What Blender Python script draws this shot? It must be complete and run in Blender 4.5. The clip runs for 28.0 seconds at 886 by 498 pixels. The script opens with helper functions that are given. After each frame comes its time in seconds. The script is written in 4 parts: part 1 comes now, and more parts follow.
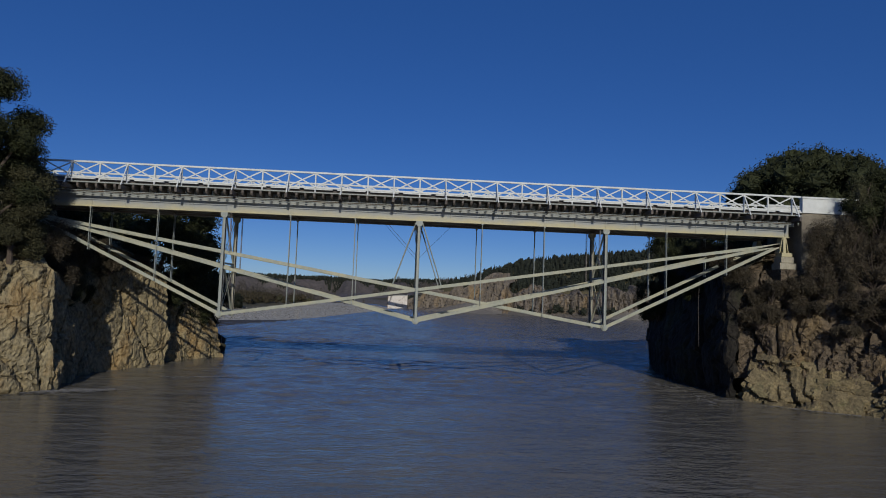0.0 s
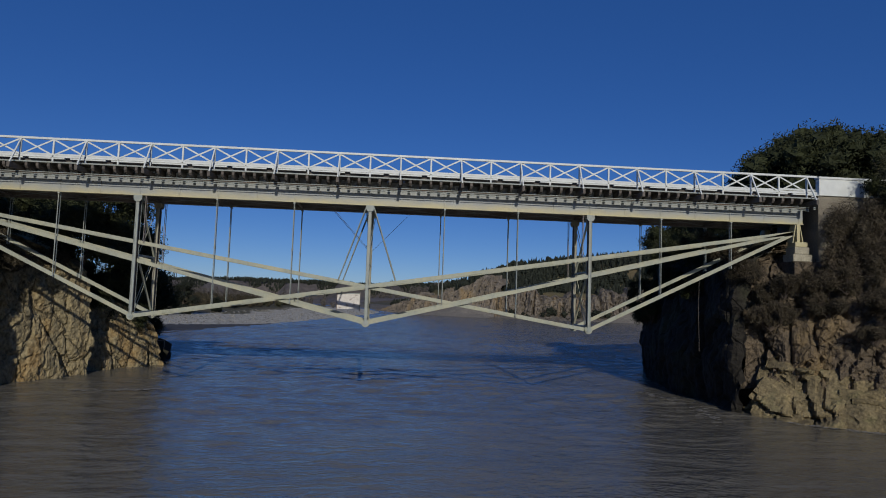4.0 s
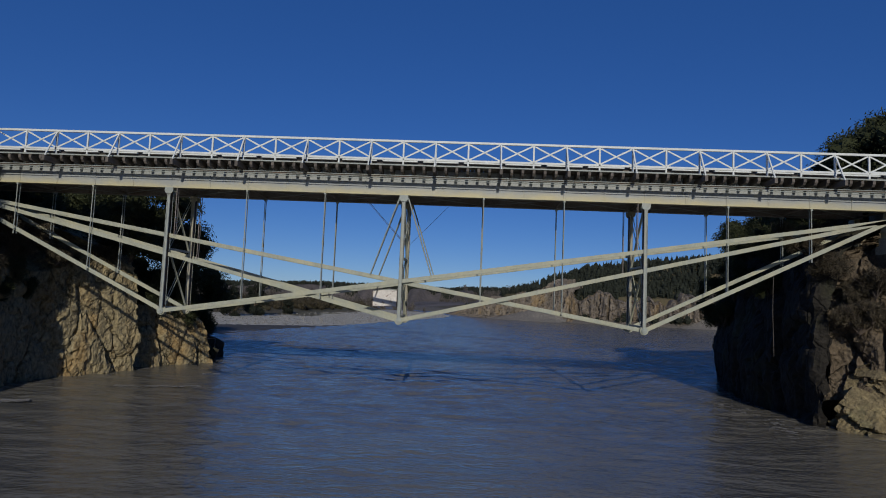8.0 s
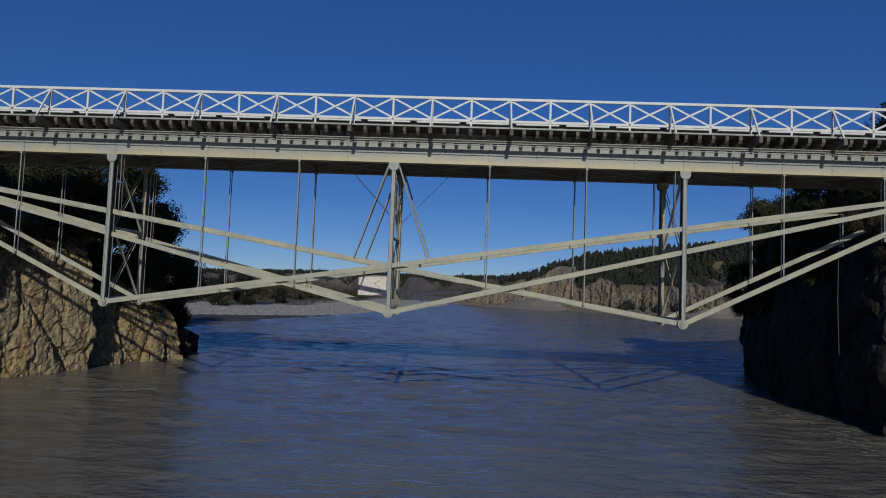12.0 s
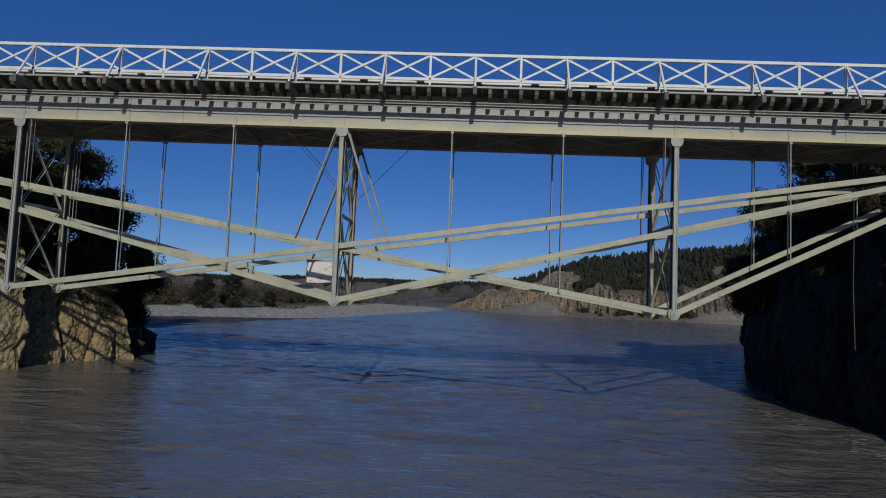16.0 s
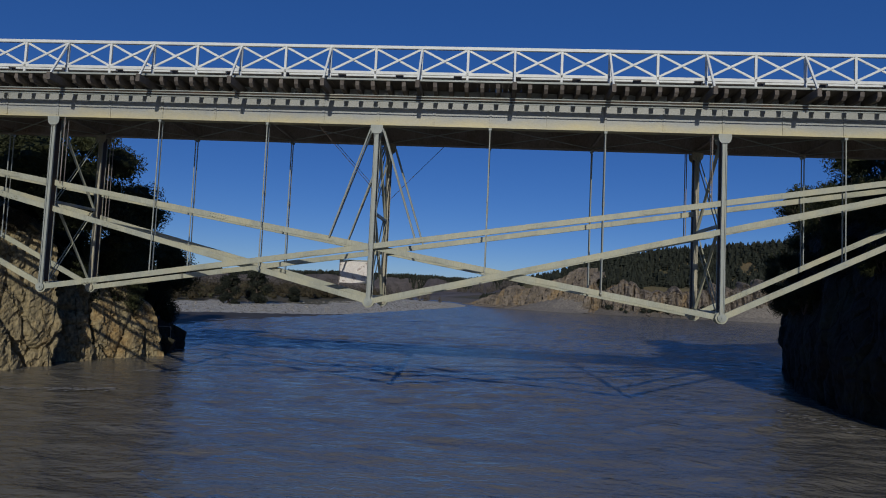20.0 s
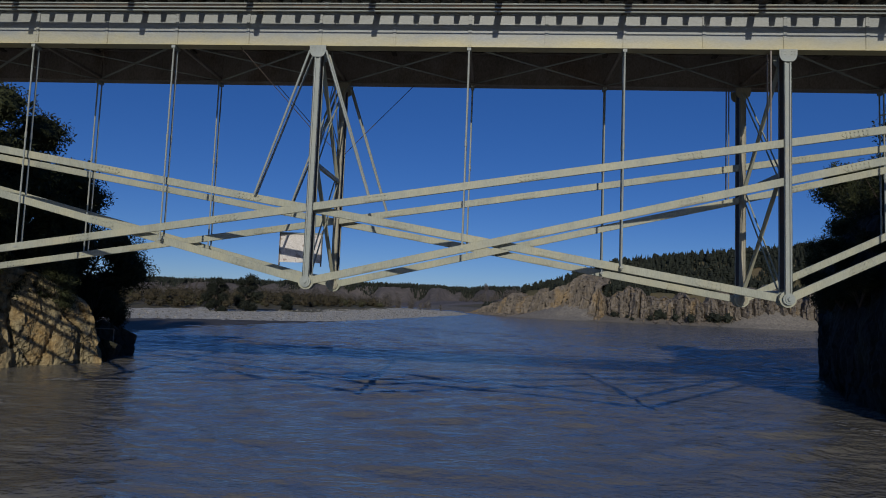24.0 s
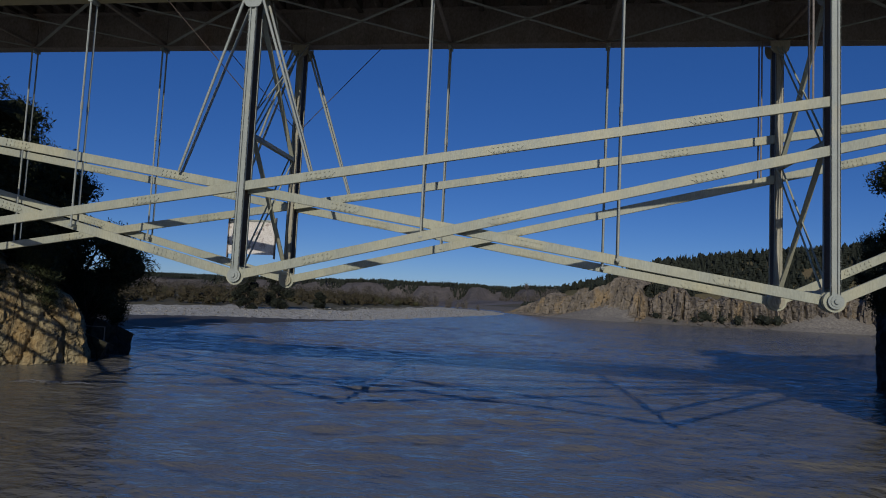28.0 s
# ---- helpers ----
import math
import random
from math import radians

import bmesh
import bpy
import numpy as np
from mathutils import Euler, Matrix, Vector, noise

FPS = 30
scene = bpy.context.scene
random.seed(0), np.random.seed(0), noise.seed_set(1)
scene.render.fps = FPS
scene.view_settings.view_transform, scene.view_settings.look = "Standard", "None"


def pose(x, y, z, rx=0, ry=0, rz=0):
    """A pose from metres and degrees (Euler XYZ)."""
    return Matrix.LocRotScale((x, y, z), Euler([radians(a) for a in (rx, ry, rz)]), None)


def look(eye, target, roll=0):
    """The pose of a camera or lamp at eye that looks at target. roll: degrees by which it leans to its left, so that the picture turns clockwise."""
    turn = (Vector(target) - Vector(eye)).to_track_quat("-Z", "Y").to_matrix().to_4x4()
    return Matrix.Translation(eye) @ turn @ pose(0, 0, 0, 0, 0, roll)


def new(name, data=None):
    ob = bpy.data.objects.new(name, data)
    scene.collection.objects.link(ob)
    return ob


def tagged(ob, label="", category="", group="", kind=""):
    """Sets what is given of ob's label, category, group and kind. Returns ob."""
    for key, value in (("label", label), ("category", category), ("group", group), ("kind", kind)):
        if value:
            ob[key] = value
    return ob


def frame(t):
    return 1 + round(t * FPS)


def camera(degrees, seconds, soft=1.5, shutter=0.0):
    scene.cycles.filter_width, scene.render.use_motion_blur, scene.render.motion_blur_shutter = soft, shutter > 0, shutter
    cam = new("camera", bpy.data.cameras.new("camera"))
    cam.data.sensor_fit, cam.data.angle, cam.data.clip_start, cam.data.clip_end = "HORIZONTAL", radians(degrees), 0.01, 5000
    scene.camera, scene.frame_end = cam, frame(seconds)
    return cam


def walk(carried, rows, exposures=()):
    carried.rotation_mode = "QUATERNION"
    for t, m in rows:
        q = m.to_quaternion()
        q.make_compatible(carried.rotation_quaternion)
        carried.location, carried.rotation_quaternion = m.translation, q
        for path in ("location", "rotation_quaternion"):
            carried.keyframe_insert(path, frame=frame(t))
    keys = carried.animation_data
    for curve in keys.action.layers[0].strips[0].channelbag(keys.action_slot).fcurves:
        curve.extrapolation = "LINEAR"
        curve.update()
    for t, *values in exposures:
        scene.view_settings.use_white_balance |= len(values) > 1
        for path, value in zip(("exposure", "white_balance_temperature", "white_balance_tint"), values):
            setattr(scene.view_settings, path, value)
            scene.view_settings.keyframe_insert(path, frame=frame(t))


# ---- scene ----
cam = camera(68.6, 28.0, soft=1.0)
PATH = [
    (0, (-1.429, -46.401, 1.946), (-1.292, -44.411, 2.086), 2.16),
    (0.5, (-1.136, -45.436, 1.889), (-1.001, -43.446, 2.034), 2.15),
    (1, (-0.703, -44.533, 1.853), (-0.570, -42.543, 2.000), 2.04),
    (1.5, (-0.324, -43.573, 1.831), (-0.188, -41.584, 1.980), 2.02),
    (2, (0.059, -42.697, 1.826), (0.197, -40.708, 1.978), 2.01),
    (2.5, (0.448, -41.803, 1.862), (0.590, -39.814, 2.013), 2.00),
    (3, (0.775, -40.953, 1.864), (0.923, -38.964, 2.015), 1.98),
    (3.5, (1.225, -40.181, 1.780), (1.374, -38.193, 1.932), 1.97),
    (5.5, (2.744, -37.768, 1.287), (2.810, -35.776, 1.453), 2.12),
    (6, (3.342, -37.123, 1.343), (3.261, -35.132, 1.516), 2.31),
    (6.5, (3.593, -36.647, 1.338), (3.508, -34.656, 1.511), 2.29),
    (7, (3.707, -36.610, 1.304), (3.624, -34.619, 1.472), 2.38),
    (7.5, (3.825, -36.691, 1.259), (3.743, -34.700, 1.423), 2.36),
    (8, (3.940, -36.725, 1.195), (3.854, -34.733, 1.355), 2.33),
    (9, (3.657, -35.486, 1.098), (3.565, -33.494, 1.246), 2.38),
    (9.5, (3.418, -34.875, 1.077), (3.333, -32.883, 1.224), 2.36),
    (10, (3.320, -34.060, 1.044), (3.240, -32.067, 1.190), 2.33),
    (10.5, (3.327, -33.253, 0.932), (3.248, -31.260, 1.081), 2.19),
    (11, (3.236, -32.285, 0.797), (3.166, -30.293, 0.953), 2.15),
    (11.5, (3.473, -31.326, 1.053), (3.396, -29.332, 1.190), 2.21),
    (12, (3.664, -30.542, 1.182), (3.587, -28.547, 1.307), 2.17),
    (12.5, (3.875, -29.740, 1.167), (3.799, -27.745, 1.288), 2.08),
    (14.5, (4.727, -26.868, 0.441), (4.670, -24.875, 0.592), 2.12),
    (15, (4.939, -26.377, 0.395), (4.882, -24.384, 0.547), 2.12),
    (15.5, (5.186, -26.257, 0.323), (5.124, -24.263, 0.472), 2.13),
    (16, (5.431, -26.330, 0.322), (5.352, -24.336, 0.469), 2.34),
    (16.5, (5.516, -26.388, 0.290), (5.413, -24.396, 0.438), 2.43),
    (17, (5.552, -26.493, 0.416), (5.429, -24.501, 0.553), 2.51),
    (17.5, (5.353, -26.595, 0.362), (5.210, -24.605, 0.505), 2.49),
    (18, (5.275, -26.620, 0.403), (5.128, -24.630, 0.544), 2.57),
    (18.5, (5.109, -26.599, 0.449), (4.965, -24.609, 0.588), 2.50),
    (19, (4.969, -26.476, 0.418), (4.825, -24.486, 0.559), 2.62),
    (19.5, (4.853, -26.170, 0.461), (4.712, -24.180, 0.599), 2.55),
    (20, (4.757, -25.671, 0.545), (4.613, -23.680, 0.675), 2.58),
    (20.5, (4.605, -25.052, 0.378), (4.465, -23.062, 0.515), 2.43),
    (21, (4.567, -24.236, 0.290), (4.425, -22.246, 0.431), 2.38),
    (21.5, (4.619, -23.358, 0.320), (4.472, -21.368, 0.455), 2.36),
    (23.5, (5.106, -19.639, -0.332), (4.965, -17.650, -0.172), 2.25),
    (24, (5.493, -18.773, -0.444), (5.338, -16.785, -0.282), 2.25),
    (24.5, (5.663, -18.051, -0.369), (5.517, -16.061, -0.222), 2.14),
    (25, (5.878, -17.249, -0.381), (5.739, -15.260, -0.231), 2.24),
    (25.5, (6.163, -16.579, -0.392), (6.021, -14.590, -0.240), 2.31),
    (26, (6.538, -15.921, -0.361), (6.385, -13.932, -0.212), 2.28),
    (26.5, (6.814, -15.460, -0.378), (6.644, -13.473, -0.228), 2.36),
    (27, (7.047, -15.050, -0.385), (6.843, -13.066, -0.231), 2.48),
    (27.5, (7.163, -15.006, -0.304), (6.922, -13.026, -0.157), 2.60),
    (28, (7.305, -15.054, -0.346), (7.021, -13.080, -0.192), 2.72),
]
LIFT = Vector((0, 0, 5.0))  # the path is given from the truss pins, 5 m above the water
walk(cam, [(t, look(Vector(eye) + LIFT, Vector(target) + LIFT, roll)) for t, eye, target, roll in PATH])

# ---- world and sun ----
SUN_EL, SUN_AZ = radians(21.5), radians(176.5)  # azimuth clockwise from +y
to_sun = Vector((math.sin(SUN_AZ) * math.cos(SUN_EL), math.cos(SUN_AZ) * math.cos(SUN_EL), math.sin(SUN_EL)))
world = bpy.data.worlds.new("world")
scene.world = world
world.use_nodes = True
wn = world.node_tree
sky = wn.nodes.new("ShaderNodeTexSky")
sky.sky_type, sky.sun_disc = "NISHITA", False
sky.sun_elevation, sky.sun_rotation = SUN_EL, SUN_AZ
sky.altitude, sky.air_density, sky.dust_density, sky.ozone_density = 2000, 0.8, 1.1, 4.0
deep, tone = wn.nodes.new("ShaderNodeHueSaturation"), wn.nodes.new("ShaderNodeMix")  # the deep blue of a clear winter sky
deep.inputs["Hue"].default_value, deep.inputs["Saturation"].default_value = 0.513, 1.2
tone.data_type = "RGBA"
tone.inputs[0].default_value, tone.inputs[7].default_value = 0.33, (0.34, 1.42, 4.9, 1)
wn.links.new(sky.outputs[0], deep.inputs["Color"])
wn.links.new(deep.outputs[0], tone.inputs[6])
wn.links.new(tone.outputs[2], wn.nodes["Background"].inputs[0])
wn.nodes["Background"].inputs[1].default_value = 0.1
sun = new("sun", bpy.data.lights.new("sun", "SUN"))
sun.data.energy, sun.data.angle, sun.data.color = 3.4, radians(0.55), (1.0, 0.95, 0.86)
sun.matrix_world = look(to_sun * 200, (0, 0, 0))
scene.view_settings.exposure = -0.52


# ---- materials ----
def material(name, col, rough=0.6, metal=0.0, col2=None, scale=3.0, fine=40.0, fine_mix=0.25, bump=0.2, bump_dist=0.02,
             stretch=(1, 1, 1), vary=0.0, island=False, stain=None, stain_scale=0.5, stain_at=(0.5, 0.7), detail=6.0, spec=0.3, low_stain=None, cracks=None):
    m = bpy.data.materials.new(name)
    m.use_nodes = True
    nt = m.node_tree
    N, L = nt.nodes, nt.links
    b = N["Principled BSDF"]
    b.inputs["Roughness"].default_value, b.inputs["Metallic"].default_value = rough, metal
    b.inputs["Specular IOR Level"].default_value = spec
    geo = N.new("ShaderNodeNewGeometry")
    mp = N.new("ShaderNodeMapping")
    mp.inputs["Scale"].default_value = stretch
    L.new(geo.outputs["Position"], mp.inputs[0])

    def tex(s, det=detail):
        n = N.new("ShaderNodeTexNoise")
        n.inputs["Scale"].default_value, n.inputs["Detail"].default_value = s, det
        n.inputs["Roughness"].default_value = 0.6
        L.new(mp.outputs[0], n.inputs["Vector"])
        return n

    def ramp(src, a, c):
        r = N.new("ShaderNodeMapRange")
        r.inputs["From Min"].default_value, r.inputs["From Max"].default_value = a, c
        L.new(src, r.inputs["Value"])
        return r.outputs[0]

    def mix(fac, a, c, mode="MIX"):
        x = N.new("ShaderNodeMix")
        x.data_type, x.blend_type = "RGBA", mode
        for k, v in ((0, fac), (6, a), (7, c)):
            if hasattr(v, "is_linked"):
                L.new(v, x.inputs[k])
            else:
                x.inputs[k].default_value = v if k == 0 else (*v, 1.0)
        return x.outputs[2]

    n1, n2 = tex(scale), tex(fine)
    out = mix(ramp(n1.outputs[0], 0.35, 0.65), col, col2 or tuple(c * 0.6 for c in col))
    if stain:
        n3 = tex(stain_scale)
        out = mix(ramp(n3.outputs[0], *stain_at), out, stain)
    if low_stain:  # ochre wash that collects along the bottom edge, ragged at its top
        tint, z0, z1 = low_stain
        sep, add = N.new("ShaderNodeSeparateXYZ"), N.new("ShaderNodeMath")
        L.new(geo.outputs["Position"], sep.inputs[0])
        rag = N.new("ShaderNodeMath")
        rag.operation, add.operation = "MULTIPLY_ADD", "ADD"
        L.new(tex(0.9).outputs[0], rag.inputs[0])
        rag.inputs[1].default_value, rag.inputs[2].default_value = 0.9, -0.45
        L.new(sep.outputs[2], add.inputs[0])
        L.new(rag.outputs[0], add.inputs[1])
        out = mix(ramp(add.outputs[0], z1, z0), out, tint)
    gap = None
    if cracks:  # dark narrow joints between blocks
        size, tall, wide = cracks
        vm, warp = N.new("ShaderNodeMapping"), N.new("ShaderNodeMix")
        warp.data_type = "RGBA"
        warp.blend_type = "LINEAR_LIGHT"
        warp.inputs[0].default_value = size * 0.25
        L.new(geo.outputs["Position"], warp.inputs[6])
        L.new(tex(1.2 / size).outputs[1], warp.inputs[7])
        vm.inputs["Scale"].default_value = (1 / size, 1 / size, 1 / (size * tall))
        L.new(warp.outputs[2], vm.inputs[0])
        vo = N.new("ShaderNodeTexVoronoi")
        vo.feature = "DISTANCE_TO_EDGE"
        vo.inputs["Scale"].default_value = 1.0
        L.new(vm.outputs[0], vo.inputs["Vector"])
        gap = ramp(vo.outputs["Distance"], 0.0, wide)
        out = mix(gap, tuple(c * 0.5 for c in col), out)
    g = ramp(n2.outputs[0], 0.3, 0.7)
    out = mix(fine_mix, out, mix(g, (0.0, 0.0, 0.0), tuple(min(1.0, c * 1.8) for c in col)))
    if vary:
        if island:
            rnd = geo.outputs["Random Per Island"]
        else:
            rnd = N.new("ShaderNodeObjectInfo").outputs["Random"]
        hv = N.new("ShaderNodeHueSaturation")
        mr = N.new("ShaderNodeMapRange")
        mr.inputs["To Min"].default_value, mr.inputs["To Max"].default_value = 1 - vary, 1 + vary
        L.new(rnd, mr.inputs["Value"])
        L.new(mr.outputs[0], hv.inputs["Value"])
        L.new(out, hv.inputs["Color"])
        out = hv.outputs[0]
    L.new(out, b.inputs["Base Color"])
    if bump:
        bp = N.new("ShaderNodeBump")
        bp.inputs["Strength"].default_value, bp.inputs["Distance"].default_value = bump, bump_dist
        L.new(n2.outputs[0], bp.inputs["Height"])
        last = bp.outputs[0]
        if gap:
            bq = N.new("ShaderNodeBump")
            bq.inputs["Strength"].default_value, bq.inputs["Distance"].default_value = 1.0, 0.15
            L.new(gap, bq.inputs["Height"])
            L.new(last, bq.inputs["Normal"])
            last = bq.outputs[0]
        L.new(last, b.inputs["Normal"])
    return m


M_STEEL = material("grey_green_painted_iron", (0.33, 0.355, 0.32), 0.5, col2=(0.27, 0.295, 0.265), scale=1.3, fine=30, fine_mix=0.12,
                   stain=(0.40, 0.37, 0.26), stain_scale=0.9, stain_at=(0.55, 0.8), bump=0.15, bump_dist=0.01)
M_TIE = material("stained_pale_iron_paint", (0.36, 0.37, 0.285), 0.5, col2=(0.29, 0.302, 0.24), scale=1.6, fine=22, fine_mix=0.16,
                 stain=(0.43, 0.405, 0.265), stain_scale=0.6, stain_at=(0.42, 0.7), bump=0.2, bump_dist=0.01, stretch=(1.6, 1, 0.35))
M_AGED = material("yellowed_iron_paint", (0.40, 0.375, 0.28), 0.55, col2=(0.31, 0.285, 0.205), scale=1.4, fine=26, fine_mix=0.15,
                  stain=(0.27, 0.19, 0.11), stain_scale=1.6, stain_at=(0.6, 0.75), bump=0.2, bump_dist=0.01, stretch=(1, 1, 0.3))
M_CREAM = material("cream_stained_iron_paint", (0.33, 0.345, 0.33), 0.5, col2=(0.28, 0.295, 0.28), scale=0.8, fine=25, fine_mix=0.12,
                   bump=0.15, bump_dist=0.01, stretch=(0.6, 1, 1.6), low_stain=((0.50, 0.44, 0.24), 12.15, 12.6))
M_RUST = material("rusty_iron", (0.22, 0.075, 0.04), 0.8, col2=(0.14, 0.06, 0.04), scale=4, fine=40, bump=0.4)
M_DARKIRON = material("weathered_dark_iron", (0.30, 0.265, 0.235), 0.7, col2=(0.20, 0.175, 0.15), scale=1.2, fine=20,
                      stain=(0.19, 0.13, 0.09), stain_scale=0.6, stain_at=(0.52, 0.7), bump=0.3, bump_dist=0.01, stretch=(1, 1, 0.6))
# dark brown that holds both rust and the shade inside the posts
M_RUSTSHADE = material("rust_and_shade_brown_iron", (0.085, 0.065, 0.05), 0.8, col2=(0.05, 0.04, 0.034), scale=2, fine=24, stain=(0.13, 0.07, 0.04), stain_scale=1.2, bump=0.3, bump_dist=0.01)
M_WHITE = material("white_painted_timber", (0.70, 0.72, 0.68), 0.5, col2=(0.6, 0.62, 0.58), scale=2, fine=50, fine_mix=0.06, bump=0.1, bump_dist=0.005)
M_TIMBER = material("weathered_grey_timber", (0.15, 0.13, 0.11), 0.85, col2=(0.09, 0.08, 0.07), scale=2, fine=30, bump=0.5, vary=0.2)
M_CONC = material("weathered_pier_masonry", (0.27, 0.24, 0.18), 0.9, col2=(0.15, 0.13, 0.1), scale=0.8, fine=14, bump=0.5, bump_dist=0.03)
M_STONE = material("pale_bearing_stone", (0.40, 0.365, 0.27), 0.85, col2=(0.27, 0.245, 0.18), scale=2.5, fine=14, fine_mix=0.3, bump=0.4, bump_dist=0.02)
M_BOARD = material("flaking_white_board", (0.72, 0.67, 0.6), 0.7, col2=(0.64, 0.59, 0.52), scale=3, fine=24,
                   stain=(0.33, 0.25, 0.2), stain_scale=5, stain_at=(0.56, 0.62), bump=0.2)
M_ROCK = material("ochre_sandstone", (0.32, 0.26, 0.145), 0.9, col2=(0.15, 0.138, 0.096), scale=1.5, fine=5.0, fine_mix=0.5, bump=1.0, bump_dist=0.16,
                  stain=(0.30, 0.175, 0.055), stain_scale=0.45, stain_at=(0.5, 0.64), detail=12, cracks=(1.9, 2.6, 0.016), stretch=(1, 1, 0.6))
M_ROCK2 = material("grey_brown_fractured_rock", (0.17, 0.13, 0.085), 0.9, col2=(0.08, 0.066, 0.05), scale=0.7, fine=5, fine_mix=0.42, bump=1.0, bump_dist=0.25,
                   stain=(0.27, 0.19, 0.085), stain_scale=0.3, stain_at=(0.55, 0.7), detail=10, cracks=(1.6, 1.4, 0.025))
# near-black base puts the right wall's shade into the colour, with olive patches
M_SHADEROCK = material("shade_dark_rock", (0.032, 0.028, 0.022), 0.9, col2=(0.018, 0.016, 0.013), scale=0.5, fine=3, fine_mix=0.42, bump=1.0, bump_dist=0.3,
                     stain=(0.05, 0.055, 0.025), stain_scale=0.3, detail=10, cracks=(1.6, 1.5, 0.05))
M_LEDGE = material("pale_ochre_ledge_rock", (0.25, 0.198, 0.105), 0.9, col2=(0.105, 0.088, 0.056), scale=0.8, fine=6, fine_mix=0.4, bump=1.0, bump_dist=0.12,
                   stain=(0.17, 0.17, 0.08), stain_scale=0.6, stain_at=(0.52, 0.68), detail=10, vary=0.15)
M_CLIFF = material("pale_far_river_cliff", (0.225, 0.188, 0.142), 0.95, col2=(0.075, 0.065, 0.055), scale=0.2, fine=0.6, fine_mix=0.35, bump=0.8, bump_dist=0.8,
                   stain=(0.27, 0.185, 0.085), stain_scale=0.07, stain_at=(0.53, 0.62), stretch=(1.6, 1.6, 0.35), detail=10)
M_TALUS = material("grey_brown_talus", (0.17, 0.15, 0.12), 0.95, col2=(0.12, 0.105, 0.085), scale=0.2, fine=1.2, fine_mix=0.4, bump=0.8, bump_dist=0.2)
M_FAN = material("pale_grey_scree", (0.23, 0.205, 0.165), 0.95, col2=(0.19, 0.17, 0.14), scale=0.3, fine=1.5, fine_mix=0.35, bump=0.6, bump_dist=0.15)
# one dark colour for wet silt and the left bank trees' shadow
M_SHADESILT = material("wet_silt_with_tree_shadow", (0.085, 0.075, 0.06), 0.8, col2=(0.06, 0.052, 0.042), scale=0.3, fine=3, fine_mix=0.3, bump=0.6, bump_dist=0.08)
M_GROUND = material("grassy_scrub_ground", (0.11, 0.095, 0.05), 0.95, col2=(0.07, 0.065, 0.035), scale=0.08, fine=1.5, bump=0.6, bump_dist=0.2,
                    stain=(0.16, 0.11, 0.06), stain_scale=0.02)
M_GRAVEL = material("grey_river_gravel", (0.50, 0.46, 0.365), 0.95, col2=(0.36, 0.33, 0.26), scale=0.35, fine=1.3, fine_mix=0.6, stain=(0.21, 0.2, 0.15), stain_scale=0.5, stain_at=(0.52, 0.66), bump=0.8, bump_dist=0.08)
M_HILL = material("hazy_scrub_hill", (0.16, 0.135, 0.115), 0.95, col2=(0.085, 0.075, 0.065), scale=0.02, fine=0.2, bump=0.5, bump_dist=1.0)
M_BARK = material("grey_brown_bark", (0.11, 0.085, 0.065), 0.95, scale=4, fine=25, bump=0.6, bump_dist=0.02, stretch=(1, 1, 0.3))


def leaf_material(name, col, col2):
    return material(name, col, 0.75, col2=col2, scale=0.7, fine=5, fine_mix=0.15, bump=0, vary=0.3, island=True, spec=0.15)


M_LEAF = leaf_material("dark_evergreen_leaves", (0.044, 0.05, 0.021), (0.029, 0.034, 0.016))
M_BUSH = leaf_material("dry_brown_scrub", (0.088, 0.071, 0.047), (0.056, 0.048, 0.032))
M_GREENBUSH = leaf_material("olive_scrub", (0.075, 0.072, 0.036), (0.048, 0.048, 0.026))
M_PINE = leaf_material("dark_pine_needles", (0.030, 0.034, 0.023), (0.018, 0.022, 0.016))
M_FARBUSH = leaf_material("autumn_river_scrub", (0.062, 0.05, 0.03), (0.042, 0.038, 0.022))


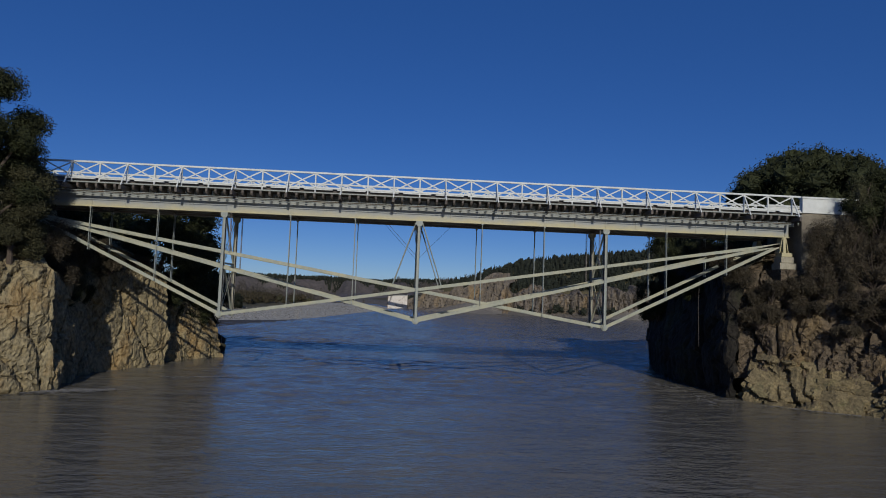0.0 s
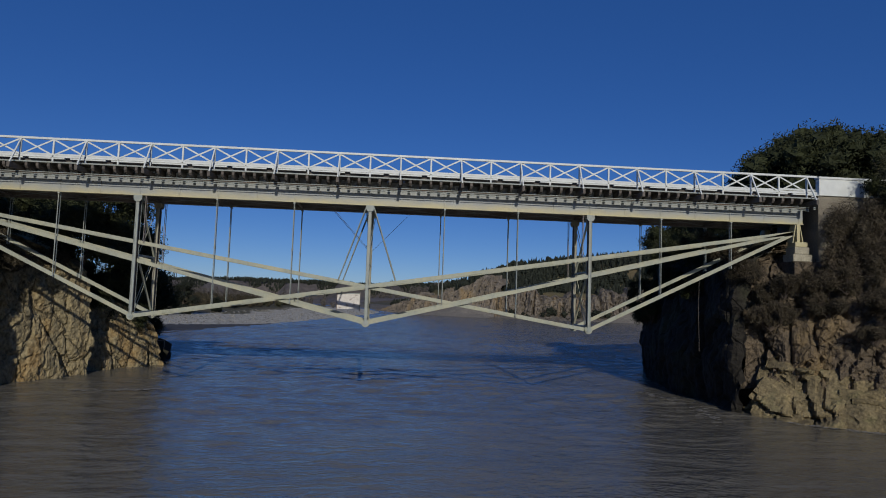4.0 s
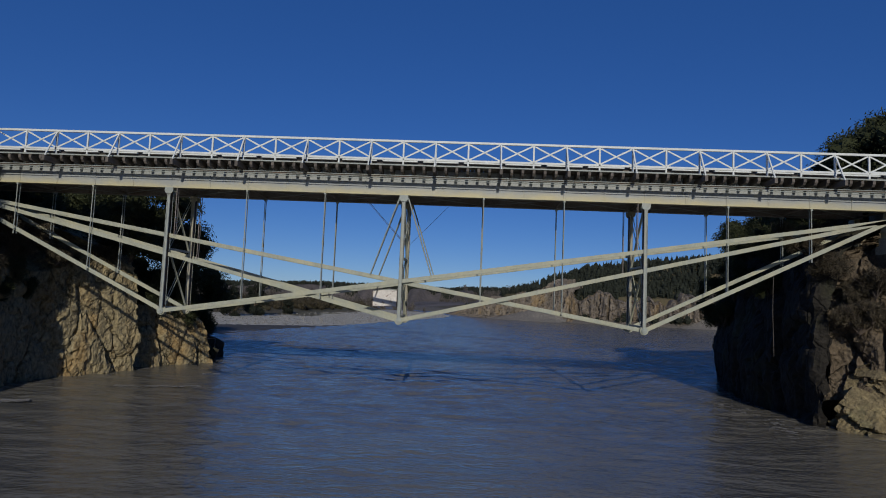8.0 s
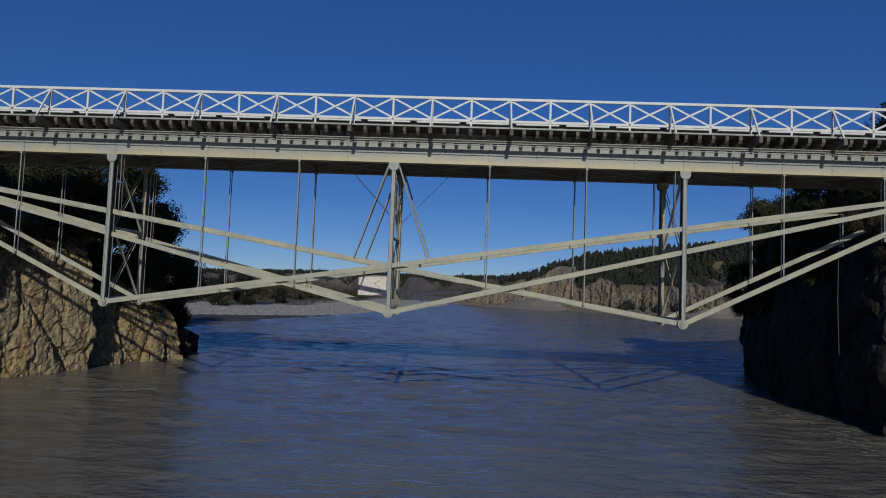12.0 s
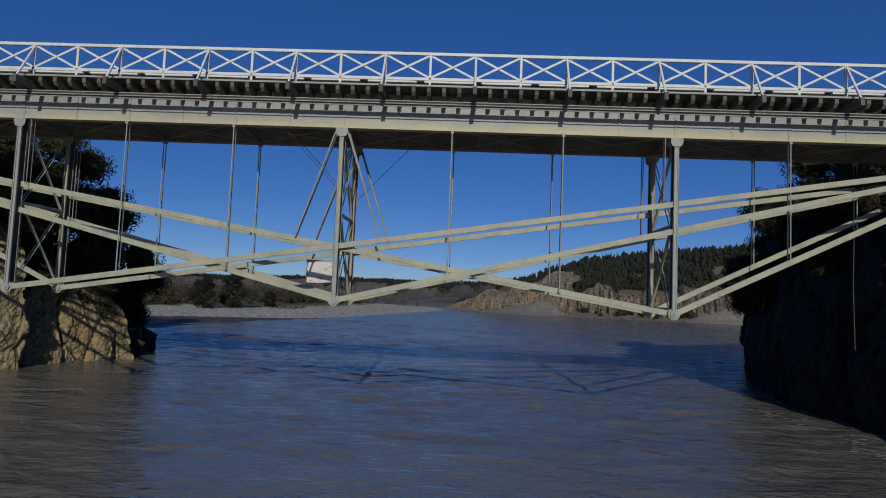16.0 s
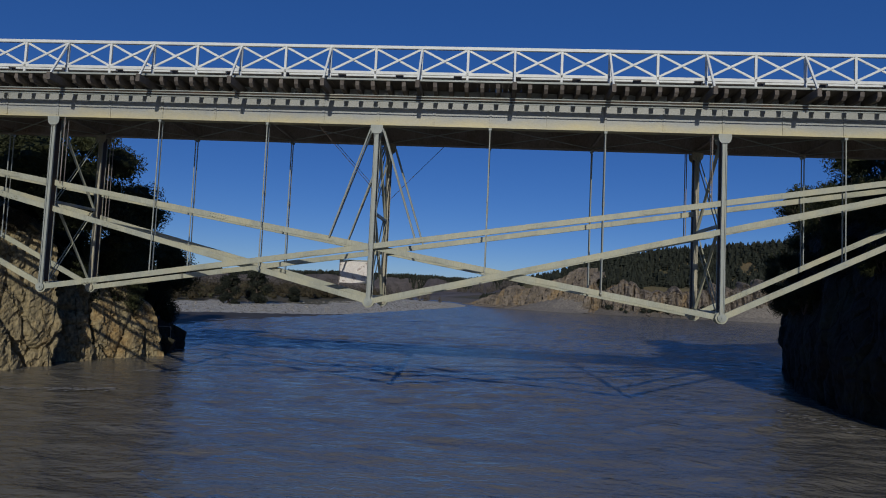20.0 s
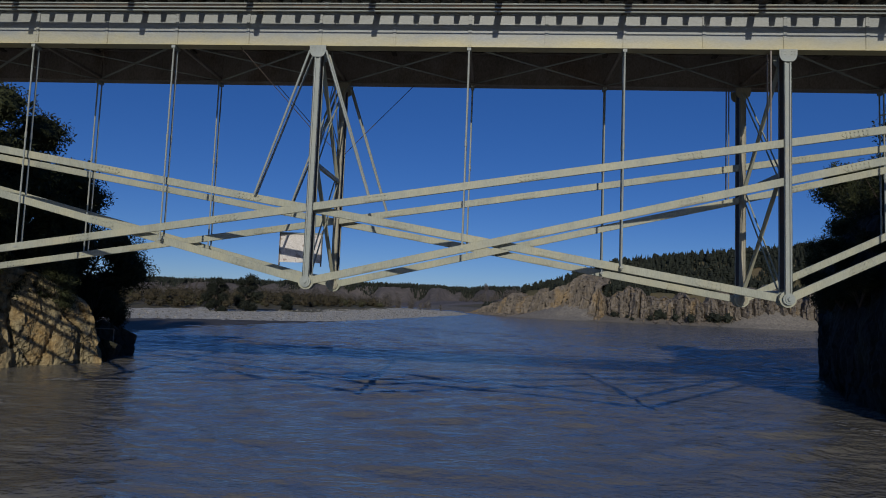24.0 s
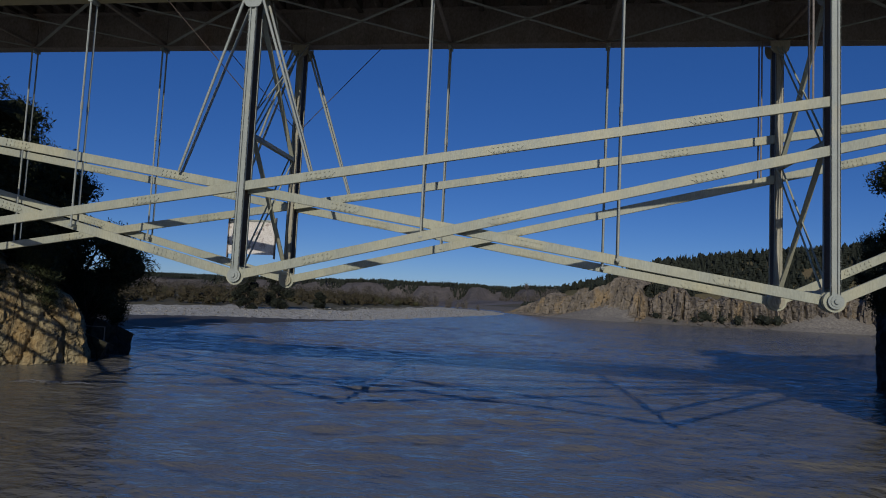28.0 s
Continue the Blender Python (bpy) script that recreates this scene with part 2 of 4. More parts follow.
def water_material():
    m = bpy.data.materials.new("silty_river_water")
    m.use_nodes = True
    nt = m.node_tree
    N, L = nt.nodes, nt.links
    b = N["Principled BSDF"]
    b.inputs["IOR"].default_value, b.inputs["Specular IOR Level"].default_value = 1.33, 0.78
    geo = N.new("ShaderNodeNewGeometry")

    def tex(sx, sy, s, det, dist=0.0):
        mp = N.new("ShaderNodeMapping")
        mp.inputs["Scale"].default_value = (sx, sy, 1)
        L.new(geo.outputs["Position"], mp.inputs[0])
        n = N.new("ShaderNodeTexNoise")
        n.inputs["Scale"].default_value, n.inputs["Detail"].default_value, n.inputs["Distortion"].default_value = s, det, dist
        L.new(mp.outputs[0], n.inputs["Vector"])
        return n.outputs[0]

    big, swell, mid, small = tex(0.5, 1, 0.12, 3, 0.8), tex(0.4, 1, 0.18, 2, 0.8), tex(0.6, 1, 1.3, 4, 0.4), tex(0.6, 1, 4.5, 4, 0.2)
    ridge = tex(0.35, 1, 0.6, 4, 0.7)
    rp = N.new("ShaderNodeMapRange")
    rp.inputs["From Min"].default_value, rp.inputs["From Max"].default_value = 0.35, 0.65
    L.new(big, rp.inputs["Value"])
    cm = N.new("ShaderNodeMix")
    cm.data_type = "RGBA"
    cm.inputs[6].default_value, cm.inputs[7].default_value = (0.132, 0.125, 0.106, 1), (0.155, 0.143, 0.117, 1)
    L.new(rp.outputs[0], cm.inputs[0])
    L.new(cm.outputs[2], b.inputs["Base Color"])
    last = None
    sep, chop = N.new("ShaderNodeSeparateXYZ"), N.new("ShaderNodeMapRange")  # choppier in the open channel past the bridge
    L.new(geo.outputs["Position"], sep.inputs[0])
    L.new(sep.outputs[1], chop.inputs["Value"])
    for key, value in (("From Min", -12), ("From Max", 25), ("To Min", 0.4), ("To Max", 0.7)):
        chop.inputs[key].default_value = value
    far, rise = N.new("ShaderNodeMapRange"), N.new("ShaderNodeMath")
    L.new(sep.outputs[1], far.inputs["Value"])
    for key, value in (("From Min", 25), ("From Max", 120), ("To Min", 0.0), ("To Max", 0.6)):
        far.inputs[key].default_value = value
    L.new(chop.outputs[0], rise.inputs[0])
    L.new(far.outputs[0], rise.inputs[1])
    gloss = N.new("ShaderNodeMapRange")  # the wind chop of the open reach is finer than the mesh
    L.new(sep.outputs[1], gloss.inputs["Value"])
    for key, value in (("From Min", 15), ("From Max", 140), ("To Min", 0.09), ("To Max", 0.16)):
        gloss.inputs[key].default_value = value
    L.new(gloss.outputs[0], b.inputs["Roughness"])
    for src, dist in ((swell, 0.16), (ridge, 0.34), (mid, 0.32), (small, 0.14)):
        bp = N.new("ShaderNodeBump")
        scaled = N.new("ShaderNodeMath")
        scaled.operation = "MULTIPLY"
        scaled.inputs[1].default_value = dist
        L.new(rise.outputs[0], scaled.inputs[0])
        L.new(scaled.outputs[0], bp.inputs["Distance"])
        bp.inputs["Strength"].default_value = 1.0
        L.new(src, bp.inputs["Height"])
        if last:
            L.new(last, bp.inputs["Normal"])
        last = bp.outputs[0]
    L.new(last, b.inputs["Normal"])
    return m


M_WATER = water_material()


# ---- mesh building ----
class Shape:
    """Verts and faces of one mesh."""

    def __init__(self):
        self.v, self.f = [], []

    def add(self, verts, faces):
        n = len(self.v)
        self.v += [tuple(p) for p in verts]
        self.f += [tuple(i + n for i in f) for f in faces]
        return self

    def prism(self, ring_a, ring_b):
        n = len(ring_a)
        faces = [(i, (i + 1) % n, n + (i + 1) % n, n + i) for i in range(n)]
        return self.add([*ring_a, *ring_b], faces + [tuple(range(n))[::-1], tuple(range(n, 2 * n))])

    def box(self, x0, x1, y0, y1, z0, z1, c=0.0):
        """A box, its four long edges along x cut off by c."""
        def ring(x):
            if not c:
                return [(x, y0, z0), (x, y1, z0), (x, y1, z1), (x, y0, z1)]
            return [(x, y0 + c, z0), (x, y1 - c, z0), (x, y1, z0 + c), (x, y1, z1 - c), (x, y1 - c, z1), (x, y0 + c, z1), (x, y0, z1 - c), (x, y0, z0 + c)]
        return self.prism(ring(x0), ring(x1))

    def beam(self, p, q, w, h, side=(0, 1, 0), c=0.01):
        """A chamfered bar from p to q, w wide along side and h across it."""
        p, q, s = Vector(p), Vector(q), Vector(side).normalized()
        d = (q - p).normalized()
        s = (s - d * s.dot(d)).normalized()
        u = s.cross(d)
        a, b = w / 2, h / 2
        c = min(c, a * 0.6, b * 0.6)
        corners = [(-a + c, -b), (a - c, -b), (a, -b + c), (a, b - c), (a - c, b), (-a + c, b), (-a, b - c), (-a, -b + c)]
        return self.prism([p + s * i + u * j for i, j in corners], [q + s * i + u * j for i, j in corners])

    def rod(self, p, q, r, n=8, r2=None):
        p, q = Vector(p), Vector(q)
        d = (q - p).normalized()
        s = d.orthogonal().normalized()
        u = d.cross(s)
        rings = [[c + (s * math.cos(k * math.tau / n) + u * math.sin(k * math.tau / n)) * e for k in range(n)] for c, e in ((p, r), (q, r if r2 is None else r2))]
        return self.prism(*rings)

    def mesh(self, name, mat, smooth=False):
        me = bpy.data.meshes.new(name)
        me.from_pydata(self.v, [], self.f)
        me.materials.append(mat)
        if smooth:
            me.polygons.foreach_set("use_smooth", [True] * len(me.polygons))
        me.update()
        return me


def part(name, shape, mat, parent=None, label="", smooth=False):
    """One mesh object under a thing or under a part."""
    ob = new(name, shape.mesh(name, mat, smooth) if isinstance(shape, Shape) else shape)
    if parent:
        ob.parent = parent
    if label:
        ob["label"] = label
    return ob


def thing(name, label, category, group="", kind="", at=(0, 0, 0)):
    ob = new(name)
    ob.location = at
    return tagged(ob, label, category, group, kind)


def shared(name, data, parent, m):
    """A part that shares its mesh with its like."""
    ob = new(name, data)
    ob.parent = parent
    ob.matrix_local = m
    return ob


# ---- ground, river ----
def smooth(a, b, v):
    v = np.clip((v - a) / (b - a), 0, 1)
    return v * v * (3 - 2 * v)


def inside(poly, x, y):
    """Metres from a closed outline: positive within it, negative outside."""
    p = np.array(poly, float)
    q = np.roll(p, -1, 0)
    best, odd = np.full(x.shape, 1e9), np.zeros(x.shape, bool)
    for (ax, ay), (bx, by) in zip(p, q):
        dx, dy = bx - ax, by - ay
        t = np.clip(((x - ax) * dx + (y - ay) * dy) / (dx * dx + dy * dy), 0, 1)
        best = np.minimum(best, np.hypot(x - ax - t * dx, y - ay - t * dy))
        if ay != by:
            odd ^= ((ay > y) != (by > y)) & (x < (y - ay) * dx / dy + ax)
    return np.where(odd, best, -best)


LEFT_FOOT = [(-38, -34), (-32, -15), (-27.0, -7.6), (-22.7, -3.4), (-23.6, -0.8), (-24.4, 5.4), (-23.3, 8.2), (-20.9, 12.2), (-22.8, 13.5), (-21.4, 15.6), (-18.5, 19.9), (-20.4, 23.0), (-30, 31), (-44, 37)]
RIGHT_FOOT = [(40, 48), (31, 34), (25.6, 21), (24.1, 13), (23.9, 6), (23.6, 1.4), (25.4, -1.2), (29.8, -4.8), (33, -16), (38, -34)]
LEFT_HIGH = LEFT_FOOT + [(-400, 70), (-400, -400), (-70, -400)]
RIGHT_HIGH = RIGHT_FOOT[::-1] + [(60, 62), (400, 80), (400, -400), (70, -400)]
BEACH = [(-30, 30), (-34, 46), (-32.5, 57), (-31.8, 68), (-29.8, 82), (-25.2, 94), (-18, 138), (-9, 190), (-5, 215), (-3, 245), (-12, 300), (-70, 430), (-260, 900), (-900, 4600), (-4600, 4600), (-4600, 0), (-60, 20)]
FAR_BANK = [(42, 46), (52, 62), (68, 94), (84, 140), (97, 176), (108, 196), (76, 200), (44, 203), (21, 222), (7, 238), (3, 262), (-4, 300), (-50, 430), (-220, 900), (-700, 4600), (4600, 4600), (4600, 0), (60, 50)]


def lumps(x, y, s, seed=0.0):
    return np.array([noise.fractal(Vector((a * s, b * s, seed)), 1.0, 2.0, 4) for a, b in zip(x.ravel(), y.ravel())]).reshape(x.shape)


def ground_height(x, y):
    x, y = np.asarray(x, float), np.asarray(y, float)
    n, w = lumps(x, y, 0.02), lumps(x, y, 0.006, 4.0)
    h = np.full(x.shape, -3.0)
    d = inside(BEACH, x, y)
    spur = 50 * np.abs(np.sin(x * 0.05 + 2 * np.sin(x * 0.013))) + 22 * np.abs(np.sin(x * 0.13))
    plateau = smooth(500 + spur, 560 + spur * 0.8, y) * np.clip(15.5 + 0.004 * (x + 200) + 3 * w + 1.5 * n, 13, 19) + smooth(2000, 4000, y) * 6
    low = np.where(d > 0, 0.03 * np.minimum(d, 40) + 1.2 * smooth(28, 60, d) + 0.25 * n * smooth(3, 15, d), np.maximum(-3, 0.25 * d) - 0.05)
    h = np.maximum(h, low)
    d = inside(FAR_BANK, x, y)
    step = 1 - smooth(246, 270, y)  # the far cliff dies out up the valley
    far = 0.3 * np.minimum(d, 7) + 8.5 * smooth(9, 14, d) * step + np.interp(x, (5, 18, 38, 60, 90, 140), (2.5, 6, 10, 11.5, 15, 20)) * smooth(14, 46, d) + (2 + 3 * n) * smooth(20, 120, d)
    near = 0.05 * np.minimum(d, 40) + 0.2 * n
    f = smooth(160, 190, y)
    h = np.maximum(h, np.where(d > 0, far * f + near * (1 - f), np.maximum(-3, 0.25 * d) - 0.05))
    h = np.maximum(h, np.where(y > 500, plateau, -3))  # the wooded terrace that closes the valley
    d = inside(LEFT_HIGH, x, y)
    h = np.maximum(h, -3 + 9.5 * smooth(2.2, 4.5, d) + 6.5 * smooth(4.5, 15, d) + 7 * smooth(15, 60, d) + 0.5 * n)
    d = inside(RIGHT_HIGH, x, y)
    return np.maximum(h, -3 + 12.5 * smooth(2.6, 5.5, d) + 4.2 * smooth(5.5, 11, d) + 7 * smooth(20, 80, d) + 0.5 * n)


def spaced(lo, hi, step, far, grow=1.12):
    out, s = list(np.arange(lo, hi + 1e-6, step)), step
    while out[-1] < far:
        s *= grow
        out.append(out[-1] + s)
    s = step
    while out[0] > -far:
        s *= grow
        out.insert(0, out[0] - s)
    return np.array(out)


def graded(lo, hi, step, *runs):
    """Even steps from lo to hi, then outward runs (how far, growth) on both sides: runs for the low side, then for the high side."""
    out = list(np.arange(lo, hi + 1e-6, step))
    for sign, side in ((-1, runs[0]), (1, runs[1])):
        s, edge = step, []
        x = lo if sign < 0 else out[-1]
        for far, grow in side:
            while x * sign < far:
                s *= grow
                x += sign * s
                edge.append(x)
        out = edge[::-1] + out if sign < 0 else out + edge
    return np.array(out)


def ground_sheet():
    xs, ys = spaced(-70, 125, 1.4, 4500), spaced(-40, 270, 1.7, 4500, 1.06)
    gx, gy = np.meshgrid(xs, ys)
    gz = ground_height(gx, gy)
    w = len(xs)
    idx = np.arange(gx.size).reshape(gx.shape)
    f = np.stack([idx[:-1, :-1], idx[:-1, 1:], idx[1:, 1:], idx[1:, :-1]], -1).reshape(-1, 4)
    me = bpy.data.meshes.new("ground")
    me.from_pydata(np.stack([gx, gy, gz], -1).reshape(-1, 3).tolist(), [], f.tolist())
    for m in (M_GROUND, M_GRAVEL, M_HILL, M_TALUS, M_SHADESILT):
        me.materials.append(m)
    cx, cy = gx[:-1, :-1] + 0.7, gy[:-1, :-1] + 0.8
    edge = 30 + 14 * lumps(cx, cy, 0.03, 9.0)
    bd, fd = inside(BEACH, cx, cy), inside(FAR_BANK, cx, cy)
    kind = np.where(cy > 400, 2, 0)
    kind[(cy < 300) & (bd < edge) & (inside(LEFT_HIGH, cx, cy) < 0) & (fd < 0)] = 1
    kind[(cy < 400) & (cy > 20) & (fd > -4) & (fd < 12)] = 3
    # wet silt at the edge, widened inland to paint the shadowed beach
    kind[(cy < 130) & (bd > -8) & (bd < 24 * (1 - smooth(45, 112, cy)))] = 4
    me.polygons.foreach_set("material_index", kind.ravel().tolist())
    me.polygons.foreach_set("use_smooth", [True] * len(me.polygons))
    me.update()
    return tagged(new("ground", me), "scrubby river banks, gravel beach and far hills", "ground", kind="structure")


ground_sheet()


def water_sheet():
    """The river: real wavelets near the bridge, which die out with distance."""
    xs = graded(-32, 34, 0.27, ((130, 1.035), (4500, 1.25)), ((130, 1.035), (4500, 1.25)))
    ys = graded(-16, 46, 0.17, ((60, 1.06), (4500, 1.3)), ((210, 1.0125), (4500, 1.25)))
    gx, gy = np.meshgrid(xs, ys)
    sx, sy = np.meshgrid(np.gradient(xs), np.gradient(ys))
    fine = np.maximum(sx, sy)
    r = np.random.default_rng(21)
    z = np.zeros_like(gx)
    wx, wy = gx + 1.5 * np.sin(gy * 0.19 + 0.7) + 0.8 * np.sin(gx * 0.31 + 2), gy + 1.2 * np.sin(gx * 0.13 + 1.1) + 0.7 * np.sin(gy * 0.37 + gx * 0.21)
    for _ in range(64):
        lam = math.exp(r.uniform(math.log(0.5), math.log(4.5)))
        a = r.normal(0, 0.38) + (math.pi if r.random() < 0.5 else 0)
        kx, ky = math.sin(a) * math.tau / lam, math.cos(a) * math.tau / lam
        amp = 0.0052 * lam ** 0.45
        z += amp * np.sin(kx * wx + ky * wy + r.uniform(0, 6.3)) * np.clip(1.6 - 3.2 * fine / lam, 0, 1)
    patch = 0.75 + 0.5 * np.sin(gx * 0.11 + 1.3 * np.sin(gy * 0.07)) * np.sin(gy * 0.13 + 0.9 * np.sin(gx * 0.09))
    z *= patch * (0.33 + 0.67 * smooth(-16, 4, gy))  # slacker water short of the bridge
    for _ in range(36):  # longer chop on the open reach
        lam = r.uniform(2.2, 6.0)
        a = r.normal(0, 0.5) + (math.pi if r.random() < 0.5 else 0)
        kx, ky = math.sin(a) * math.tau / lam, math.cos(a) * math.tau / lam
        z += 0.0022 * lam * np.sin(kx * wx + ky * wy + r.uniform(0, 6.3)) * np.clip(1.6 - 3.2 * fine / lam, 0, 1) * smooth(18, 75, gy) * (1 - smooth(240, 330, gy))
    idx = np.arange(gx.size).reshape(gx.shape)
    f = np.stack([idx[:-1, :-1], idx[:-1, 1:], idx[1:, 1:], idx[1:, :-1]], -1).reshape(-1, 4)
    me = bpy.data.meshes.new("water")
    me.from_pydata(np.stack([gx, gy, z], -1).reshape(-1, 3).tolist(), [], f.tolist())
    me.materials.append(M_WATER)
    me.polygons.foreach_set("use_smooth", [True] * len(me.polygons))
    me.update()
    return tagged(new("water", me), "wide grey-brown silty river with small ripples", "river", kind="structure")


water_sheet()


# ---- rock walls ----
def facet(p, size, amp, tall=2.4, split=0.45):
    """Steps and tilts of broken rock: each cell has its own offset and slope."""
    q = Vector((p.x / size, p.y / size, p.z / (size * tall)))
    q += noise.noise_vector(q * 0.7) * 0.35
    dist, pts = noise.voronoi(q, distance_metric="CHEBYCHEV")
    h = noise.cell_vector(pts[0] * 7.3 + Vector((0.5, 0.5, 0.5)))
    tilt = (q - pts[0]).dot(h - Vector((0.5, 0.5, 0.5))) * 1.3
    crack = -split * max(0.0, 1 - (dist[1] - dist[0]) / 0.1)
    return amp * (h.x - 0.5 + tilt + crack)


def rock_wall(name, label, path, profile, mat, step, rough=1.0, size=2.6, fine=0.07, bulge=0.6, tall=2.4, ribs=0.0, small=1.0, jag=0.0):
    """A rock face: path gives (x, y, height scale, extra setback) along its foot, profile gives (setback, height) up the face."""
    pts = [Vector(p[:2]) for p in path]
    lens = [0.0]
    for a, b in zip(pts, pts[1:]):
        lens.append(lens[-1] + (b - a).length)
    cols = int(lens[-1] / step) + 1
    plen = [0.0]
    for a, b in zip(profile, profile[1:]):
        plen.append(plen[-1] + math.hypot(b[0] - a[0], b[1] - a[1]))
    rows = int(plen[-1] / step) + 1
    verts = []
    col = [[p[k] for p in path] for k in range(4)]
    near = size * 0.22
    for i in range(cols):
        s = lens[-1] * i / (cols - 1)
        x, y, hs, sb = (float(np.interp(s, lens, c)) for c in col)
        x2, y2 = (float(np.interp(s + near, lens, c)) for c in col[:2])
        x1, y1 = (float(np.interp(s - near, lens, c)) for c in col[:2])
        t = Vector((x2 - x1, y2 - y1, 0)).normalized()
        n = Vector((t.y, -t.x, 0))
        for j in range(rows):
            r = plen[-1] * j / (rows - 1)
            back = float(np.interp(r, plen, [p[0] for p in profile]))
            z = float(np.interp(r, plen, [p[1] for p in profile]))
            if jag and z > 4:  # spires of uneven height
                z += jag * (z - 4) * (1.3 * noise.noise(Vector((s * 0.09, 3, 1))) + 0.8 * noise.noise(Vector((s * 0.31, 7, 2))))
            base = Vector((x, y, z * hs)) - n * (back + sb * max(0.0, z) / 10)
            d = facet(base, size, 0.8 * rough, tall, 0.6) + small * (facet(base + Vector((31, 7, 3)), size * 0.4, 0.26 * rough, tall * 0.6) + facet(base + Vector((5, 17, 9)), size * 0.18, 0.1 * rough, 1.0, 0.2))
            d += bulge * rough * noise.fractal(base * (0.45 / size), 1.0, 2.0, 3) + fine * noise.fractal(base * (4.5 / size), 0.8, 2.0, 4)
            if ribs:
                wob = s + 1.8 * noise.noise(Vector((s * 0.15, z * 0.07, 5))) + 0.5 * noise.noise(Vector((s * 0.9, z * 0.5, 8)))
                d += ribs * (abs(math.sin(wob * 0.85)) ** 0.6 - 0.6) + 0.35 * ribs * (abs(math.sin(wob * 2.3 + 1)) - 0.5)
            top = float(np.interp(r, (plen[-1] * 0.75, plen[-1]), (1, 0.3)))
            up = 0.35 * d * (1 - top) + 0.12 * noise.noise(base * 0.9)
            verts.append(tuple(base + n * d * top + Vector((0, 0, up if z > 0.3 else 0))))
    sh = Shape()
    sh.v = verts
    sh.f = [(i * rows + j, (i + 1) * rows + j, (i + 1) * rows + j + 1, i * rows + j + 1) for i in range(cols - 1) for j in range(rows - 1)]
    return tagged(part(name, sh, mat), label, "cliff", kind="structure")


def with_heights(foot, scales, setbacks):
    return [(*p, s, b) for p, s, b in zip(foot, scales, setbacks)]


rock_wall("cliff_left", "ochre sandstone river cliff with deep vertical cracks",
          with_heights(LEFT_FOOT, (1, 1, 1, 1, 0.95, 0.9, 1.05, 1.02, 0.92, 0.78, 0.42, 0.4, 0.5, 0.5), (0, 0, 0, 0, 0, 0, 0, 0, 0, 0, 0, 0.5, 1, 1)),
          [(0.2, -1.5), (0, 0), (0.15, 4), (0.5, 7.6), (1.6, 8.4), (4.5, 9.6), (8, 11), (12, 12.6)], M_ROCK, 0.14, size=2.6, tall=2.2, small=1.4, rough=0.55, bulge=0.4, fine=0.08)
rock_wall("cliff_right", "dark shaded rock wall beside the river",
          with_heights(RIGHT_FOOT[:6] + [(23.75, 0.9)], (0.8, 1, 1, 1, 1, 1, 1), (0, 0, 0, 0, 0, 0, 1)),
          [(0.3, -1.5), (0, 0), (-0.4, 3), (0.1, 7), (0.8, 10), (2.5, 11.2), (6, 12.5), (10, 13.7)], M_SHADEROCK, 0.26, rough=0.5)
rock_wall("cliff_ledges", "pale ochre rock ledges stepping down to the water",
          with_heights([(24.6, 1.6), (24.1, 0.4)] + RIGHT_FOOT[6:], (1, 1, 1, 1, 1, 1), (0, 0, 0, 0.5, 1, 1)),
          [(0.2, -1.5), (0, 0), (0.1, 1.2), (0.7, 1.7), (0.9, 3.0), (1.9, 3.6), (3.2, 4.0)], M_LEDGE, 0.14, rough=1.1, size=2.8, fine=0.03, tall=0.7, small=0.5, bulge=0.3)
rock_wall("cliff_columns", "grey-brown fractured rock columns above the ledges",
          with_heights([(23.2, 3.4), (23.2, 1.2)] + RIGHT_FOOT[6:], (1, 1, 1, 1, 1, 1), (0, 0, 0, 0.3, 0.6, 1)),
          [(1.2, 1.5), (1.3, 3.2), (1.4, 6.4), (1.6, 7.0), (1.7, 9.2), (2.5, 10.0), (4.5, 11), (8, 12.3), (11, 13.6)], M_ROCK2, 0.15, rough=1.0, size=2.4, fine=0.05, tall=1.9, small=0.9)
FAR_FOOT = [(-4, 300), (2, 266), (8, 245), (16, 234), (24, 227), (29, 221.5), (36, 215.5), (41.5, 211.5), (44, 211), (58, 207), (76, 205.5), (106, 203), (125, 190), (140, 170)]
rock_wall("cliff_far", "pale ribbed river cliff under a pine wood",
          with_heights(FAR_FOOT, (0.1, 0.35, 0.62, 0.8, 1.0, 1.25, 1.42, 1.3, 0.95, 0.85, 0.95, 1.1, 1.1, 1), (0, 0, 0, 1, 3, 4, 5, 4, 0, 0, 0, 0, 0, 0)),
          [(-4, 0.1), (0, 2.0), (0.8, 5.5), (2.2, 9.4), (3.6, 10.6), (7, 11.2), (12, 11.4)], M_CLIFF, 0.4, rough=1.1, size=3.2, fine=0.55, bulge=0.35, tall=7.0, ribs=3.0, jag=0.5)
for fan in ([(14, 235, 0.1, 0), (22, 228, 0.7, 0), (31, 219, 1.25, 0), (38, 213, 0.9, 0), (42, 210, 0.2, 0)], [(80, 204, 0.2, 0), (90, 203, 0.9, 0), (99, 202, 1.3, 0), (108, 200, 0.9, 0), (114, 197, 0.2, 0)]):
    rock_wall("talus_fan", "smooth grey fan of fallen gravel", fan, [(-9, -0.3), (-4, 1.3), (0, 3.3), (3, 4.6)], M_FAN, 0.5, rough=0.12, size=3)

# ---- bridge ----
PIN_Z, GIRD_Z, GIRD_T, BAY = 5.0, 12.15, 13.3, 13.72
END_X, END_Z, TRUSS = 27.2, 11.55, (0.2, 3.55)
PANEL = BAY / 3

bridge = thing("truss_bridge", "old grey-green iron truss bridge over a river gorge", "bridge")


